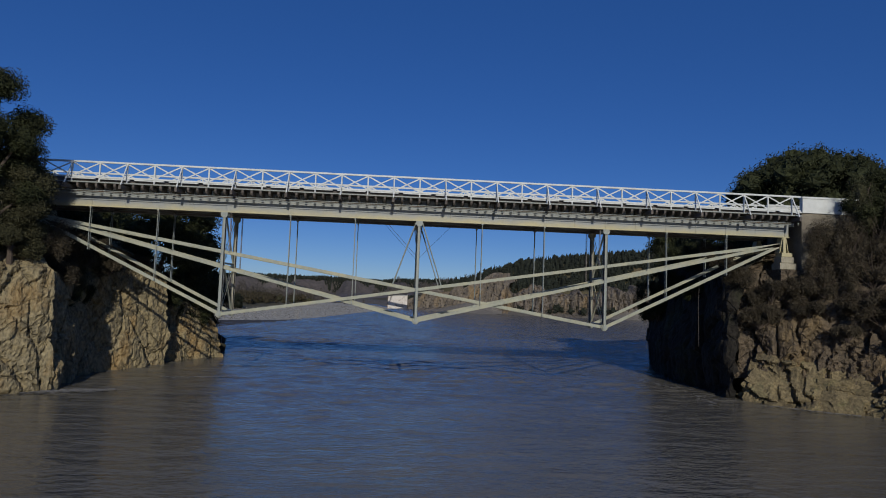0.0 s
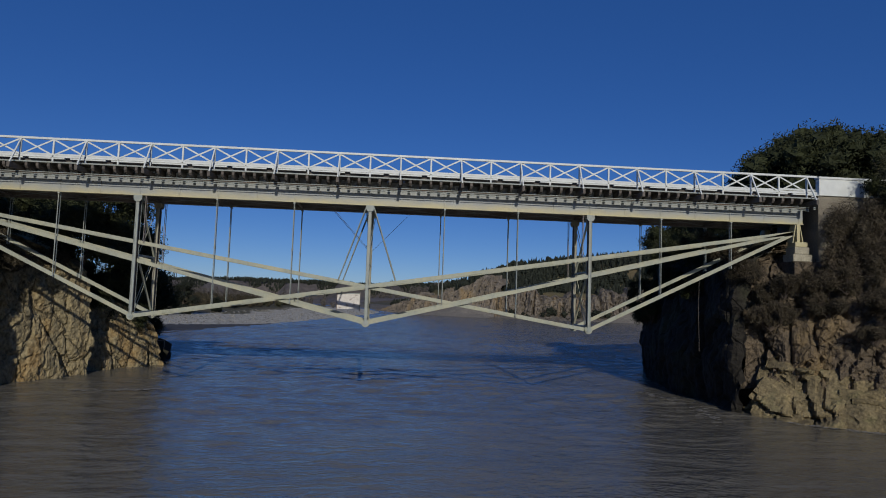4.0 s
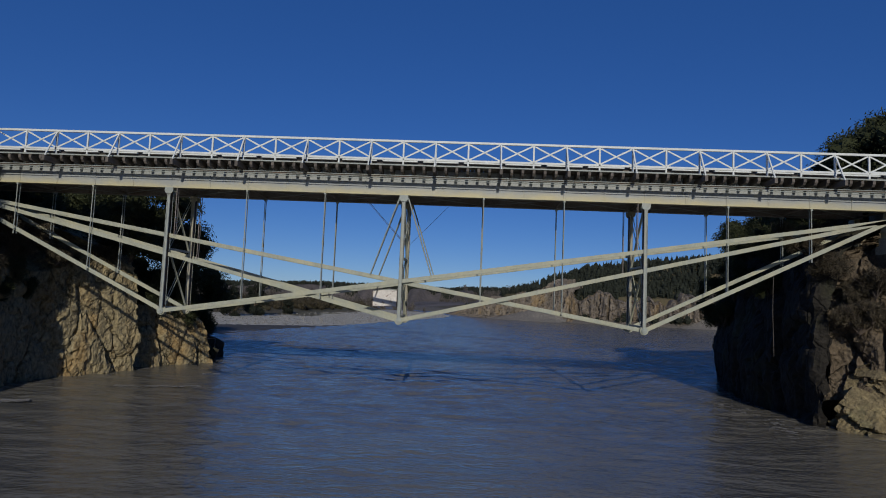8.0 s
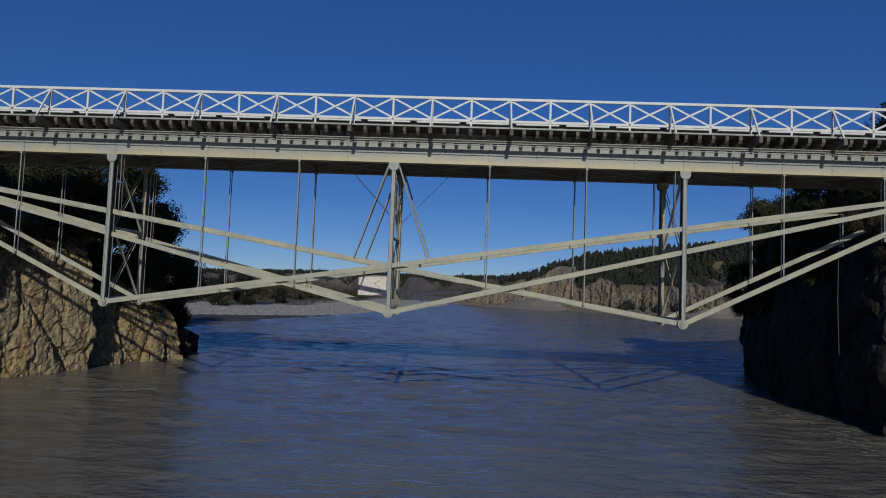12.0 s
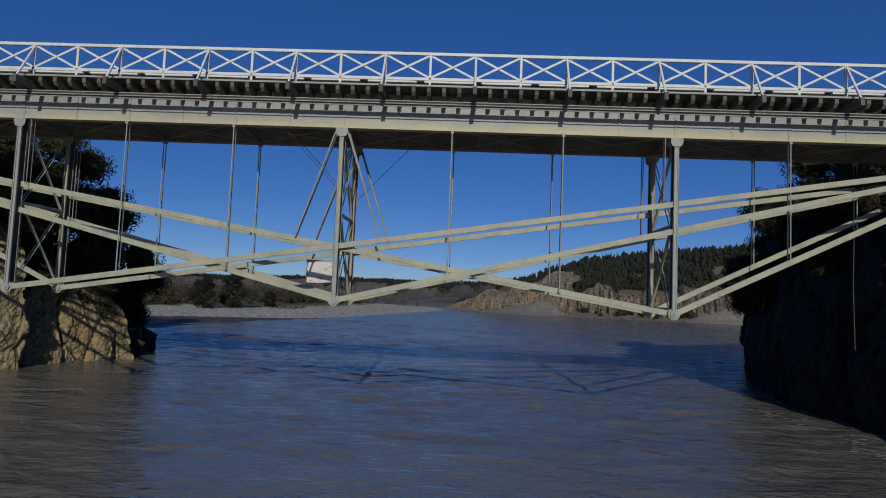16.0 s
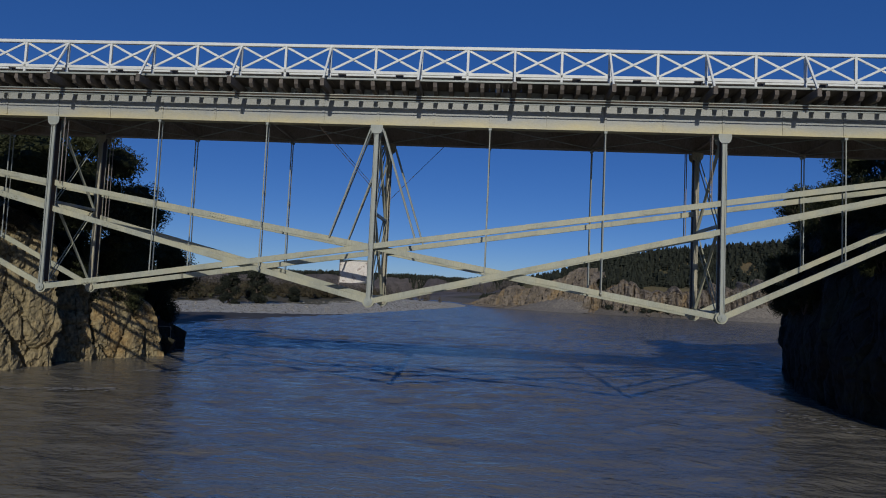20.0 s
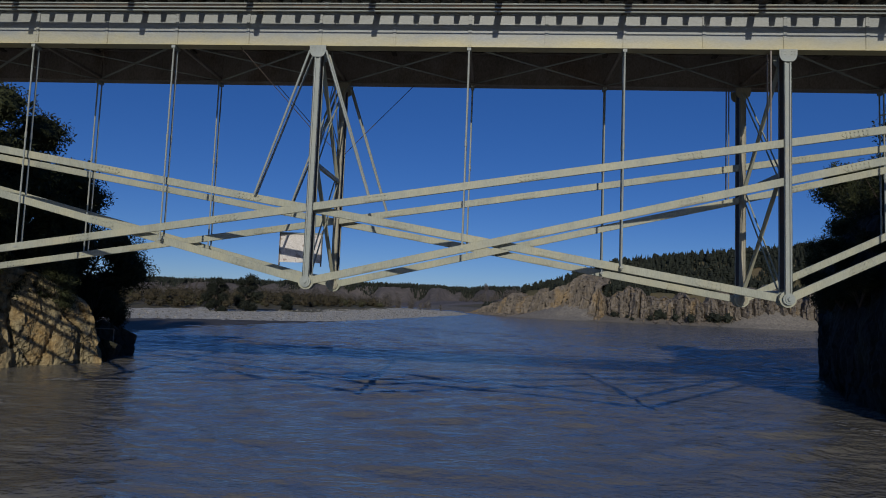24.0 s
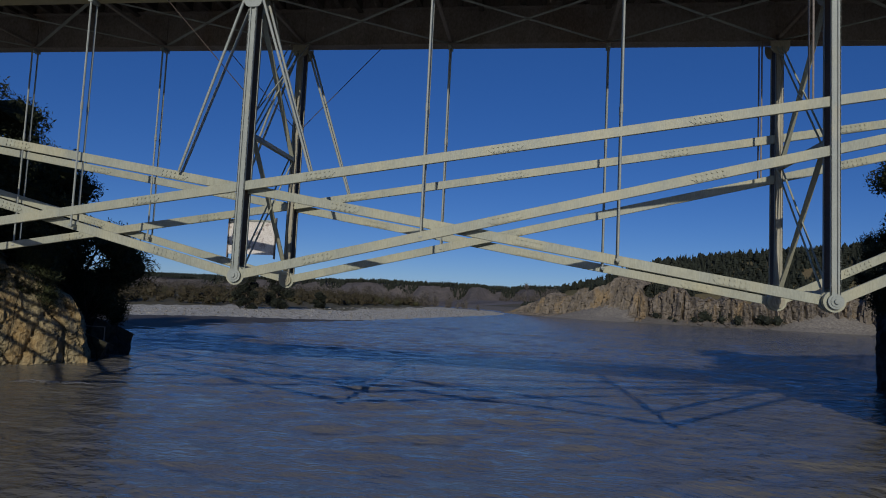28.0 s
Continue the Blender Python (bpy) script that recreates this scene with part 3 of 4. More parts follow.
def girder(y, mat, label):
    s = Shape()
    s.box(-27.7, 27.7, y - 0.015, y + 0.015, GIRD_Z + 0.02, GIRD_T - 0.02)
    g = part("girder", s, mat, bridge, label)
    for z0 in (GIRD_Z, GIRD_T - 0.03):
        part("flange", Shape().box(-27.7, 27.7, y - 0.19, y + 0.19, z0, z0 + 0.03), mat, g)
    st = Shape().box(-0.05, 0.05, -0.04, 0.04, GIRD_Z + 0.03, GIRD_T - 0.03)
    for z in np.arange(GIRD_Z + 0.12, GIRD_T - 0.08, 0.11):
        for x in (-0.032, 0.032):
            st.rod((x, -0.055, z), (x, -0.03, z), 0.014, 6)
    stiff = st.mesh("stiffener", mat)
    for k in range(-12, 13):
        shared("stiffener", stiff, g, pose(k * PANEL / 2, y, 0))
    part("stringer", Shape().box(-27.7, 27.7, y - 0.08, y + 0.08, GIRD_T + 0.002, 13.64), mat, g)
    return g


girder(TRUSS[0], M_CREAM, "grey plate girder with yellow stains along its foot")
girder(TRUSS[1], M_DARKIRON, "grimy brown plate girder")


def tie(x0, x1, y):
    """A flat tie bar from an end shoe down to a pin, with riveted splices and an eye."""
    a, b = Vector((x0, y, END_Z + (0.07 if x0 > 0 else 0))), Vector((x1, y, PIN_Z))
    s = Shape().beam(a, b, 0.09, 0.228, (0, 1, 0), 0.008)
    s.rod(b + Vector((0, -0.05, 0)), b + Vector((0, 0.05, 0)), 0.235, 22)
    bar = part("tie_bar", s, M_TIE, bridge)
    d = b - a
    n = max(2, round(d.length / 4.6))
    for k in range(1, n + 1):
        c = a + d * ((k - 0.45) / n)
        u = d.normalized()
        nrm = Vector((0, 1, 0)).cross(u)
        sp, off = Shape(), Vector((0, -0.062, 0))
        outline = [c + u * i + nrm * j for i, j in ((-0.42, 0), (-0.32, -0.09), (0.32, -0.09), (0.42, 0), (0.32, 0.09), (-0.32, 0.09))]
        sp.prism([q + off for q in outline], [q - off for q in outline])
        for i in range(6):
            for j in (-0.05, 0.05):
                r = c + u * (-0.29 + i * 0.116) + nrm * j
                sp.rod(r + off * 1.35, r, 0.024, 6, 0.026)
        part("splice_plate", sp, M_TIE, bar)
    return bar


def post(x, y):
    """Two channels back to back with the ties passing between them, lattice bars on the sides, a rounded gusset and a pin."""
    w, d = 0.09, 0.2
    face = M_AGED if y > 1 else M_STEEL
    p = part("post", Shape().box(x - w, x + w, y - d + 0.028, y - d + 0.045, PIN_Z, GIRD_Z), face, bridge)
    back = part("back_channel", Shape().box(x - w, x + w, y + d - 0.03, y + d, PIN_Z, GIRD_Z), M_RUST if x < -1 and y < 1 else face, p,
                "rust-red back channel" if x < -1 and y < 1 else "")
    # web colour includes the shade between the two channels
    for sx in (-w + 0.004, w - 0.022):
        part("side_web", Shape().box(x + sx, x + sx + 0.018, y - d + 0.032, y + d - 0.032, PIN_Z + 0.3, GIRD_Z - 0.1), M_RUSTSHADE, p, "rust-brown side web darkened for inner shade")
    for sx in (-w - 0.012, w - 0.008):
        part("edge_angle", Shape().box(x + sx, x + sx + 0.02, y - d - 0.012, y - d + 0.045, PIN_Z, GIRD_Z).box(*sorted((x + (w - 0.045) * (1 if sx > 0 else -1), x + (w + 0.008) * (1 if sx > 0 else -1))), y - d - 0.012, y - d + 0.004, PIN_Z, GIRD_Z), face, p)
        part("edge_angle", Shape().box(x + sx, x + sx + 0.02, y + d - 0.045, y + d + 0.012, PIN_Z, GIRD_Z), face, p)
    for sy in (-1, 1):
        g = Shape()
        rim = [(x - 0.25, GIRD_Z), (x + 0.25, GIRD_Z)] + [(x + 0.25 - 0.15 * (1 - math.cos(a)), GIRD_Z - 0.12 - 0.24 * math.sin(a)) for a in np.linspace(0, 1.57, 6)]
        rim += [(x - 0.25 + 0.15 * (1 - math.cos(a)), GIRD_Z - 0.12 - 0.24 * math.sin(a)) for a in np.linspace(1.57, 0, 6)]
        ya, yb = sorted((y + sy * (d + 0.015), y + sy * (d + 0.04)))
        g.prism([(i, ya, j) for i, j in rim], [(i, yb, j) for i, j in rim])
        for i in (-0.18, -0.09, 0.09, 0.18):
            for j in (0.06, 0.15):
                g.rod((x + i, y + sy * (d + 0.055), GIRD_Z - j), (x + i, y + sy * (d + 0.03), GIRD_Z - j), 0.018, 6)
        part("gusset", g, face, p)
        part("pin_cap", Shape().rod((x, y + sy * d, PIN_Z), (x, y + sy * (d + 0.035), PIN_Z), 0.165, 24).rod((x, y + sy * (d + 0.035), PIN_Z), (x, y + sy * (d + 0.055), PIN_Z), 0.115, 20), face, p)
    part("pin", Shape().rod((x, y - d - 0.10, PIN_Z), (x, y + d + 0.10, PIN_Z), 0.06, 6), face, p)
    br = Shape()
    for z in np.arange(PIN_Z + 0.35, GIRD_Z - 0.3, 0.13):
        for sx in (-w, w):
            br.rod((x + sx, y - d - 0.022, z), (x + sx, y - d - 0.005, z), 0.012, 5)
    tagged(part("rivets", br, face, p), kind="stuff")
    return p


def hanger(x, y):
    """A pair of rods from the girder to the lowest tie under it."""
    low = min(5 + abs(x - px) * (END_Z - PIN_Z) / (END_X - px * (1 if x > px else -1)) for px in (-BAY, 0, BAY))
    for dy in (-0.13, 0.11):
        h = part("hanger_rod", Shape().rod((x, y + dy, low - 0.06), (x, y + dy, GIRD_Z), 0.026, 7), M_STEEL, bridge)
        part("turnbuckle", Shape().rod((x, y + dy, GIRD_Z - 3.0), (x, y + dy, GIRD_Z - 2.8), 0.036, 7), M_STEEL, h)
    part("clevis", Shape().box(x - 0.05, x + 0.05, y - 0.17, y + 0.15, low - 0.03, low + 0.03, 0.01), M_STEEL, h)
    part("bracket", Shape().box(x - 0.06, x + 0.06, y - 0.17, y + 0.15, GIRD_Z - 0.1, GIRD_Z, 0.01), M_STEEL, h)


for y in TRUSS:
    for px in (-BAY, 0.0, BAY):
        tie(-END_X, px, y + 0.09)
        tie(END_X, px, y - 0.11)
        post(px, y)
    for k in range(-5, 6):
        if k % 3:
            hanger(k * PANEL, y)

# sway bracing between the trusses
for px in (-BAY, 0.0, BAY):
    y0, y1 = TRUSS[0] + 0.3, TRUSS[1] - 0.3
    zm = 8.6
    part("sway_strut", Shape().beam((px, y0, zm), (px, y1, zm), 0.12, 0.12, (1, 0, 0)), M_STEEL, bridge)
    part("sway_strut", Shape().beam((px, y0, PIN_Z + 0.2), (px, y1, PIN_Z + 0.2), 0.12, 0.1, (1, 0, 0)), M_STEEL, bridge)
    for za, zb in ((PIN_Z + 0.3, zm), (zm, GIRD_Z - 0.2)):
        for dx in (-0.1, 0.03):
            part("sway_brace", Shape().beam((px + dx, y0, za), (px + dx, y1, zb), 0.045, 0.03, (1, 0, 0)), M_TIE, bridge)
        part("sway_brace", Shape().beam((px, y0, zb), (px, y1, za), 0.13, 0.04, (1, 0, 0)), M_TIE, bridge, "broad flat sway bar")
    for sx in (-1, 1) if px == 0 else ():  # thin counter rods from the cross strut up to the girders
        part("counter_rod", Shape().rod((sx * 0.3, y0, GIRD_Z), (0, y1, zm + 1.1), 0.018, 6), M_STEEL, bridge)
        part("counter_rod", Shape().rod((sx * 0.3, y1, GIRD_Z), (0, y0, zm + 0.6), 0.018, 6), M_STEEL, bridge)
for sx in (-1, 1):
    for y, low in ((TRUSS[0], 9.33), (TRUSS[1], 8.2)):
        for dy in (-0.13, 0.11):
            part("hanger_rod", Shape().rod((sx * 13.28, y + dy, low), (sx * 13.28, y + dy, GIRD_Z), 0.022, 7), M_DARKIRON, bridge)
for y in TRUSS:
    for sx in (-1, 1):
        for dy in (-0.2, 0.2):
            part("raking_rod", Shape().rod((sx * 0.25, y + dy, GIRD_Z - 0.15), (sx * 1.75, y + dy * 0.4, 7.55), 0.035, 8), M_STEEL, bridge)
        if y > 1 or sx < 0:
            part("guy_wire", Shape().rod((sx * 2.5, y, GIRD_Z), (sx * 0.1, y, 9.6), 0.012, 5), M_RUSTSHADE, bridge)

# plan bracing and cross frames under the deck
for k in range(-6, 7):
    x = k * PANEL
    if abs(x) < 27.6:
        part("cross_frame", Shape().beam((x, TRUSS[0], GIRD_Z + 0.15), (x, TRUSS[1], GIRD_Z + 0.15), 0.1, 0.1, (1, 0, 0)), M_DARKIRON, bridge)
    if k < 6:
        for a, b in (TRUSS, TRUSS[::-1]):
            part("plan_brace", Shape().beam((x, a, GIRD_Z + 0.08), (x + PANEL, b, GIRD_Z + 0.08), 0.09, 0.02, (1, 0, 0)), M_STEEL, bridge)

# end shoes
for sx in (-1, 1):
    for y in TRUSS:
        s = Shape().box(sx * END_X - 0.1, sx * END_X + 0.1, y - 0.35, y + 0.35, END_Z - 0.6, GIRD_Z, 0.02)
        s.box(min(sx * 26.95, sx * 27.75), max(sx * 26.95, sx * 27.75), y - 0.42, y + 0.42, END_Z - 0.85, END_Z - 0.55, 0.02)
        for dx in (-0.28, 0.28):
            s.beam((sx * END_X + dx * 1.2, y, END_Z - 0.6), (sx * END_X + dx * 0.5, y, GIRD_Z - 0.05), 0.6, 0.06)
        part("end_shoe", s, M_CREAM, bridge)

# deck
RAIL_Y = (-0.52, 4.27)
joist = Shape()
tip = [(-0.97, 13.46), (-0.84, 13.33), (4.59, 13.33), (4.72, 13.46), (4.72, 13.64), (-0.97, 13.64)]
joist.prism([(-0.075, *q) for q in tip], [(0.075, *q) for q in tip])
joist_mesh = joist.mesh("joist", M_TIMBER)
outrig = Shape().beam((0, -1.62, 13.37), (0, 5.37, 13.37), 0.16, 0.30, (1, 0, 0)).mesh("outrigger", M_TIMBER)
STEP = 3.68 / 6
PHASE = -0.08
for k in range(-45, 46):
    if k % 6 == 3:
        shared("outrigger", outrig, bridge, pose(k * STEP + PHASE, 0, 0))
    else:
        shared("joist", joist_mesh, bridge, pose(k * STEP + PHASE, 0, 0))
deck = part("deck", Shape().box(-28, 28, 1.7, 2.0, 13.60, 13.642, 0.01), M_TIMBER, bridge, "weathered timber deck")
plank = Shape().box(0, 0.24, -0.95, 4.70, 13.645, 13.70).mesh("plank", M_TIMBER)
for k in range(224):
    shared("plank", plank, deck, pose(-28 + k * 0.25, 0, 0.008 * (k % 3 == 0)))
for y, e in ((-1.0, 1), (4.75, -1)):
    part("fascia", Shape().box(-28, 28, y - 0.02, y + 0.02, 13.655, 13.735, 0.008), M_STEEL, bridge)
    # added dark board: stands for shadow between the pipes, deepens it on the girder
    part("cable_tray", Shape().box(-27.6, 27.6, *sorted((y + e * 0.40, y + e * 0.46)), 13.03, 13.2, 0.008), M_RUSTSHADE, bridge, "dark board added behind the pipes to widen their shadow")
    for z, r in ((13.17, 0.024), (13.06, 0.022), (12.95, 0.022)):
        pipe = part("service_pipe", Shape().rod((-27.6, y + e * 0.38, z), (27.6, y + e * 0.38, z), r, 10), M_STEEL, bridge)
        if z < 13:
            continue
        for k in range(-15, 16, 3):  # sleeve joints
            part("pipe_joint", Shape().rod((k * 1.84 + 0.3, y + e * 0.38, z), (k * 1.84 + 0.42, y + e * 0.38, z), r * 1.35, 10), M_STEEL, pipe)
    for k in range(-14, 15, 2):
        x = k * 1.84 + PHASE + 1.84
        part("pipe_strap", Shape().beam((x, y + e * 0.42, 12.91), (x, y + e * 0.42, 13.02), 0.05, 0.02, (1, 0, 0)), M_DARKIRON, bridge)


def railing(y, out):
    r = thing("railing", "white timber railing with crossed braces and raking struts", "railing", "bridge railings")
    part("top_rail", Shape().box(-28.2, 28.2, y - 0.06, y + 0.06, 15.10, 15.23, 0.015), M_WHITE, r)
    part("bottom_rail", Shape().box(-28.2, 28.2, y - 0.05, y + 0.05, 14.055, 14.18, 0.01), M_WHITE, r)
    kerb = Shape().box(-28, 28, y - out * 0.3 - 0.07, y - out * 0.3 + 0.07, 13.70, 14.14, 0.01)
    part("kerb", kerb, M_TIMBER, r, "dark timber kerb")
    bl = Shape().box(-1.0, 1.0, -0.09, 0.09, 13.97, 14.05, 0.01).mesh("wheel_guard", M_WHITE)
    pm = Shape().beam((0, 0, 13.70), (0, 0, 15.13), 0.1, 0.1, (1, 0, 0)).mesh("rail_post", M_WHITE)
    x0, x1 = 0.06, 1.78
    cm = [Shape().beam((x0, e, a), (x1, e, b), 0.035, 0.09, (0, 1, 0)).mesh("cross_brace", M_WHITE) for a, b, e in ((14.2, 15.08, -0.02), (15.08, 14.2, 0.02))]
    st = Shape().beam((0, out * 0.03, 15.08), (0, out * 0.98, 13.5), 0.08, 0.08, (1, 0, 0)).mesh("raking_strut", M_WHITE)
    for k in range(-15, 16):
        x = k * 1.84 + PHASE
        shared("rail_post", pm, r, pose(x, y, 0))
        if k % 2:
            shared("raking_strut", st, r, pose(x, y, 0))
        if k < 15:
            for m in cm:
                shared("cross_brace", m, r, pose(x, y, 0))


    for k in range(-11, 12):
        shared("wheel_guard", bl, r, pose(k * 2.32 + 0.9 + 1.16, y - 0.06 * out, 0))


railing(RAIL_Y[0], -1)
railing(RAIL_Y[1], 1)

# sign board on the far truss
board = thing("sign_board", "blank white board with flaking paint, fixed to the truss", "sign")
part("panel", Shape().box(-2.05, -0.58, 3.70, 3.73, 5.74, 6.74), M_BOARD, board)
for x in (-2.085, -0.578):
    part("frame_bar", Shape().box(x, x + 0.03, 3.67, 3.76, 5.62, 6.88), M_DARKIRON, board)
part("frame_bar", Shape().box(-2.05, -0.58, 3.67, 3.76, 6.745, 6.8), M_STEEL, board)

# loose rope
tagged(part("rope", Shape().rod((20.8, 0.1, 8.7), (20.76, 0.12, 6.4), 0.016, 6).rod((20.76, 0.12, 6.4), (20.84, 0.15, 3.9), 0.016, 6), M_TIMBER), "thin weathered grey rope hanging below the truss", "rope")


# ---- abutments ----
def abutment(sx):
    a = thing("abutment", "weathered stone abutment with a white parapet", "abutment", "bridge abutments")
    xs = sorted((sx * 28.3, sx * 37))
    part("pier", Shape().box(*xs, -0.5, 3.96, 7.0, 13.98, 0.03), M_CONC, a)
    part("bearing_shelf", Shape().box(*sorted((sx * 26.7, sx * 28.3)), -0.5, 4.1, 7.5, 9.745, 0.03), M_ROCK2, a, "dark rock-faced bearing shelf")
    for y in TRUSS:  # pale bearing stones under the end shoes
        for z0, w in ((9.75, 0.62), (10.22, 0.48)):
            part("bearing_stone", Shape().box(*sorted((sx * 27.35 - w, sx * 27.35 + w)), y - 0.5 * w - 0.24, y + 0.5 * w + 0.24, z0, z0 + 0.46, 0.04), M_STONE, a, "pale bearing stone")
    for y in (-0.62, 3.72):
        part("parapet", Shape().box(*sorted((sx * 28.3, sx * 37)), y, y + 0.36, 13.98, 15.05, 0.02), M_WHITE, a)
        part("coping", Shape().box(*sorted((sx * 28.25, sx * 37.05)), y - 0.05, y + 0.41, 15.05, 15.2, 0.02), M_WHITE, a)


abutment(-1)
abutment(1)


# ---- plants ----
def leaf_cloud(name, blobs, count, size, mat, parent, seed, flat=0.6, hollow=0.55, core=0.74, ragged=0.05):
    """Many small leaf sprays spread through uneven blobs (x, y, z, rx, ry, rz)."""
    rng = np.random.default_rng(seed)
    vol = np.array([b[3] * b[4] * b[5] for b in blobs]) ** 0.7
    pick = rng.choice(len(blobs), count, p=vol / vol.sum())
    b = np.array(blobs)[pick]
    d = rng.normal(size=(count, 3))
    d /= np.linalg.norm(d, axis=1)[:, None]
    rad = hollow + (1 - hollow) * rng.random(count) ** 0.8
    rad *= 1 + 0.09 * np.sin(d[:, 0] * 5 + pick) + 0.08 * np.sin(d[:, 2] * 7 + d[:, 1] * 5 + pick * 2)
    rad *= np.exp(np.clip(rng.normal(0, ragged, count), -0.4, 2 * ragged))
    c = b[:, :3] + d * b[:, 3:] * rad[:, None]
    u = rng.normal(size=(count, 3))
    u /= np.linalg.norm(u, axis=1)[:, None]
    w = np.cross(u, rng.normal(size=(count, 3)))
    w /= np.linalg.norm(w, axis=1)[:, None]
    s = size * (0.5 + rng.random(count))[:, None]
    v = np.stack([c - u * s, c + w * s * flat * 0.5, c + u * s, c - w * s * flat * 0.5], 1).reshape(-1, 3)
    faces = np.arange(count * 4).reshape(-1, 4).tolist()
    verts = v.tolist()
    for bx, by, bz, ex, ey, ez in blobs if core else ():
        n0 = len(verts)
        for i in range(6):
            for j in range(8):
                th, ph = math.pi * i / 5, math.tau * j / 8
                q = core * (1 + 0.25 * math.sin(3 * ph + bx + 5 * th))
                verts.append((bx + ex * q * math.sin(th) * math.cos(ph), by + ey * q * math.sin(th) * math.sin(ph), bz + ez * q * math.cos(th)))
        faces += [[n0 + i * 8 + j, n0 + i * 8 + (j + 1) % 8, n0 + i * 8 + 8 + (j + 1) % 8, n0 + i * 8 + 8 + j] for i in range(5) for j in range(8)]
    me = bpy.data.meshes.new(name)
    me.from_pydata(verts, [], faces)
    me.materials.append(mat)
    ob = new(name, me)
    ob.parent = parent
    return ob


def tree(at, height, spread, label, seed, mat=None, leaves=6000, size=0.3, lean=(0, 0), low=0.25, dome=False):
    t = thing("tree", label, "tree")
    rng = random.Random(seed)
    base = Vector(at)
    top = base + Vector((lean[0], lean[1], height * 0.75))
    s = Shape()
    s.rod(base - Vector((0, 0, 0.5)), base.lerp(top, 0.5), height * 0.03, 9, height * 0.02)
    s.rod(base.lerp(top, 0.5), top, height * 0.02, 8, height * 0.008)
    blobs = []
    for k in range(11):
        f = low + (1 - low) * k / 10
        ang = k * 2.4 + rng.random()
        r = spread * (0.75 - 0.45 * abs(f - 0.45)) * rng.uniform(0.55, 1.0)
        c = base.lerp(top, min(1, f)) + Vector((math.cos(ang) * r, math.sin(ang) * r, height * rng.uniform(0.0, 0.12)))
        s.rod(base.lerp(top, max(0.15, f * 0.75)), c, height * 0.01, 6, height * 0.003)
        e = spread * rng.uniform(0.34, 0.5)
        blobs.append((*c, e, e, e * 0.75))
    if dome:  # a broad even crown made of many small clumps
        blobs = []
        for k in range(44):
            a, q = k * 2.4, math.sqrt((k + 0.5) / 44)
            c = base + Vector((math.cos(a) * spread * q, math.sin(a) * spread * q, height * (0.30 + 0.58 * math.sqrt(1 - q * q * 0.9) * rng.uniform(0.86, 1.05))))
            e = spread * rng.uniform(0.2, 0.3)
            blobs += [(*c, e, e, e * 0.8), (c.x, c.y, base.z + (c.z - base.z) * 0.5, e, e, e)]
            s.rod(base.lerp(top, 0.3), c, height * 0.008, 5, height * 0.002)
    part("trunk", s, M_BARK, t)
    leaf_cloud("crown", blobs, int(leaves * 2.6), size * 0.58, mat or M_LEAF, t, seed, hollow=0.45, core=0.62)
    return t


def bush(at, r, h, label, seed, mat=None, leaves=1500, size=0.2):
    rng = random.Random(seed)
    t = thing("bush", label, "bush")
    s, blobs = Shape(), []
    for k in range(10):
        a = k * 2.4 + rng.random()
        c = Vector(at) + Vector((math.cos(a) * r * rng.uniform(0.1, 0.95), math.sin(a) * r * rng.uniform(0.1, 0.95), h * rng.uniform(0.12, 0.8)))
        s.rod(Vector(at) - Vector((0, 0, 0.3)), c, 0.04, 5, 0.012)
        e = rng.uniform(0.25, 0.5)
        blobs.append((*c, r * e, r * e, h * e * 0.8))
    for k in range(14):  # bare twigs that stand out of the foliage
        a = rng.random() * math.tau
        c = Vector(at) + Vector((math.cos(a) * r * rng.uniform(0.5, 1.15), math.sin(a) * r * rng.uniform(0.5, 1.15), h * rng.uniform(0.5, 1.15)))
        s.rod(Vector(at).lerp(c, 0.3), c, 0.02, 4, 0.005)
    part("branch", s, M_BARK, t)
    leaf_cloud("foliage", blobs, int(leaves * 3.2), size * 0.85, mat or M_BUSH, t, seed, flat=0.22, hollow=0.3, core=0.36, ragged=0.12)
    return t


def ground_at(x, y):
    return float(ground_height(np.array([x]), np.array([y]))[0])


# dark evergreens that overhang the left bank behind the bridge
tree((-22.5, 12.5, 8.5), 6.5, 4.6, "dark evergreen tree overhanging the shaded bank", 11, leaves=9000, size=0.2, lean=(2, 0), low=0.05)
tree((-23.4, 19.5, 6), 6.2, 4.3, "dark evergreen tree leaning over the river bank", 12, leaves=8000, size=0.2, lean=(1.9, 0), low=0.05)
tree((-24.8, 26.5, 3.4), 5.4, 4.2, "low dark tree drooping to the water", 13, leaves=9000, size=0.2, lean=(1.9, 0), low=-0.1)
tree((-30, 9, 9), 5.4, 4.6, "dark evergreen tree on the gorge bank", 14, leaves=8000, size=0.22, low=0.0)
tree((-31, 17, 9), 6.4, 5.5, "dark evergreen tree on the gorge bank", 15, leaves=8000, size=0.22, low=0.0)
tree((-37, 33, 6), 11.0, 6.0, "tall dark evergreen tree on the gorge bank", 26, leaves=8000, size=0.26, low=0.0)
tree((-33, 25, 6), 8.0, 5.5, "dark evergreen tree on the gorge bank", 16, leaves=7000, size=0.24, low=0.0)
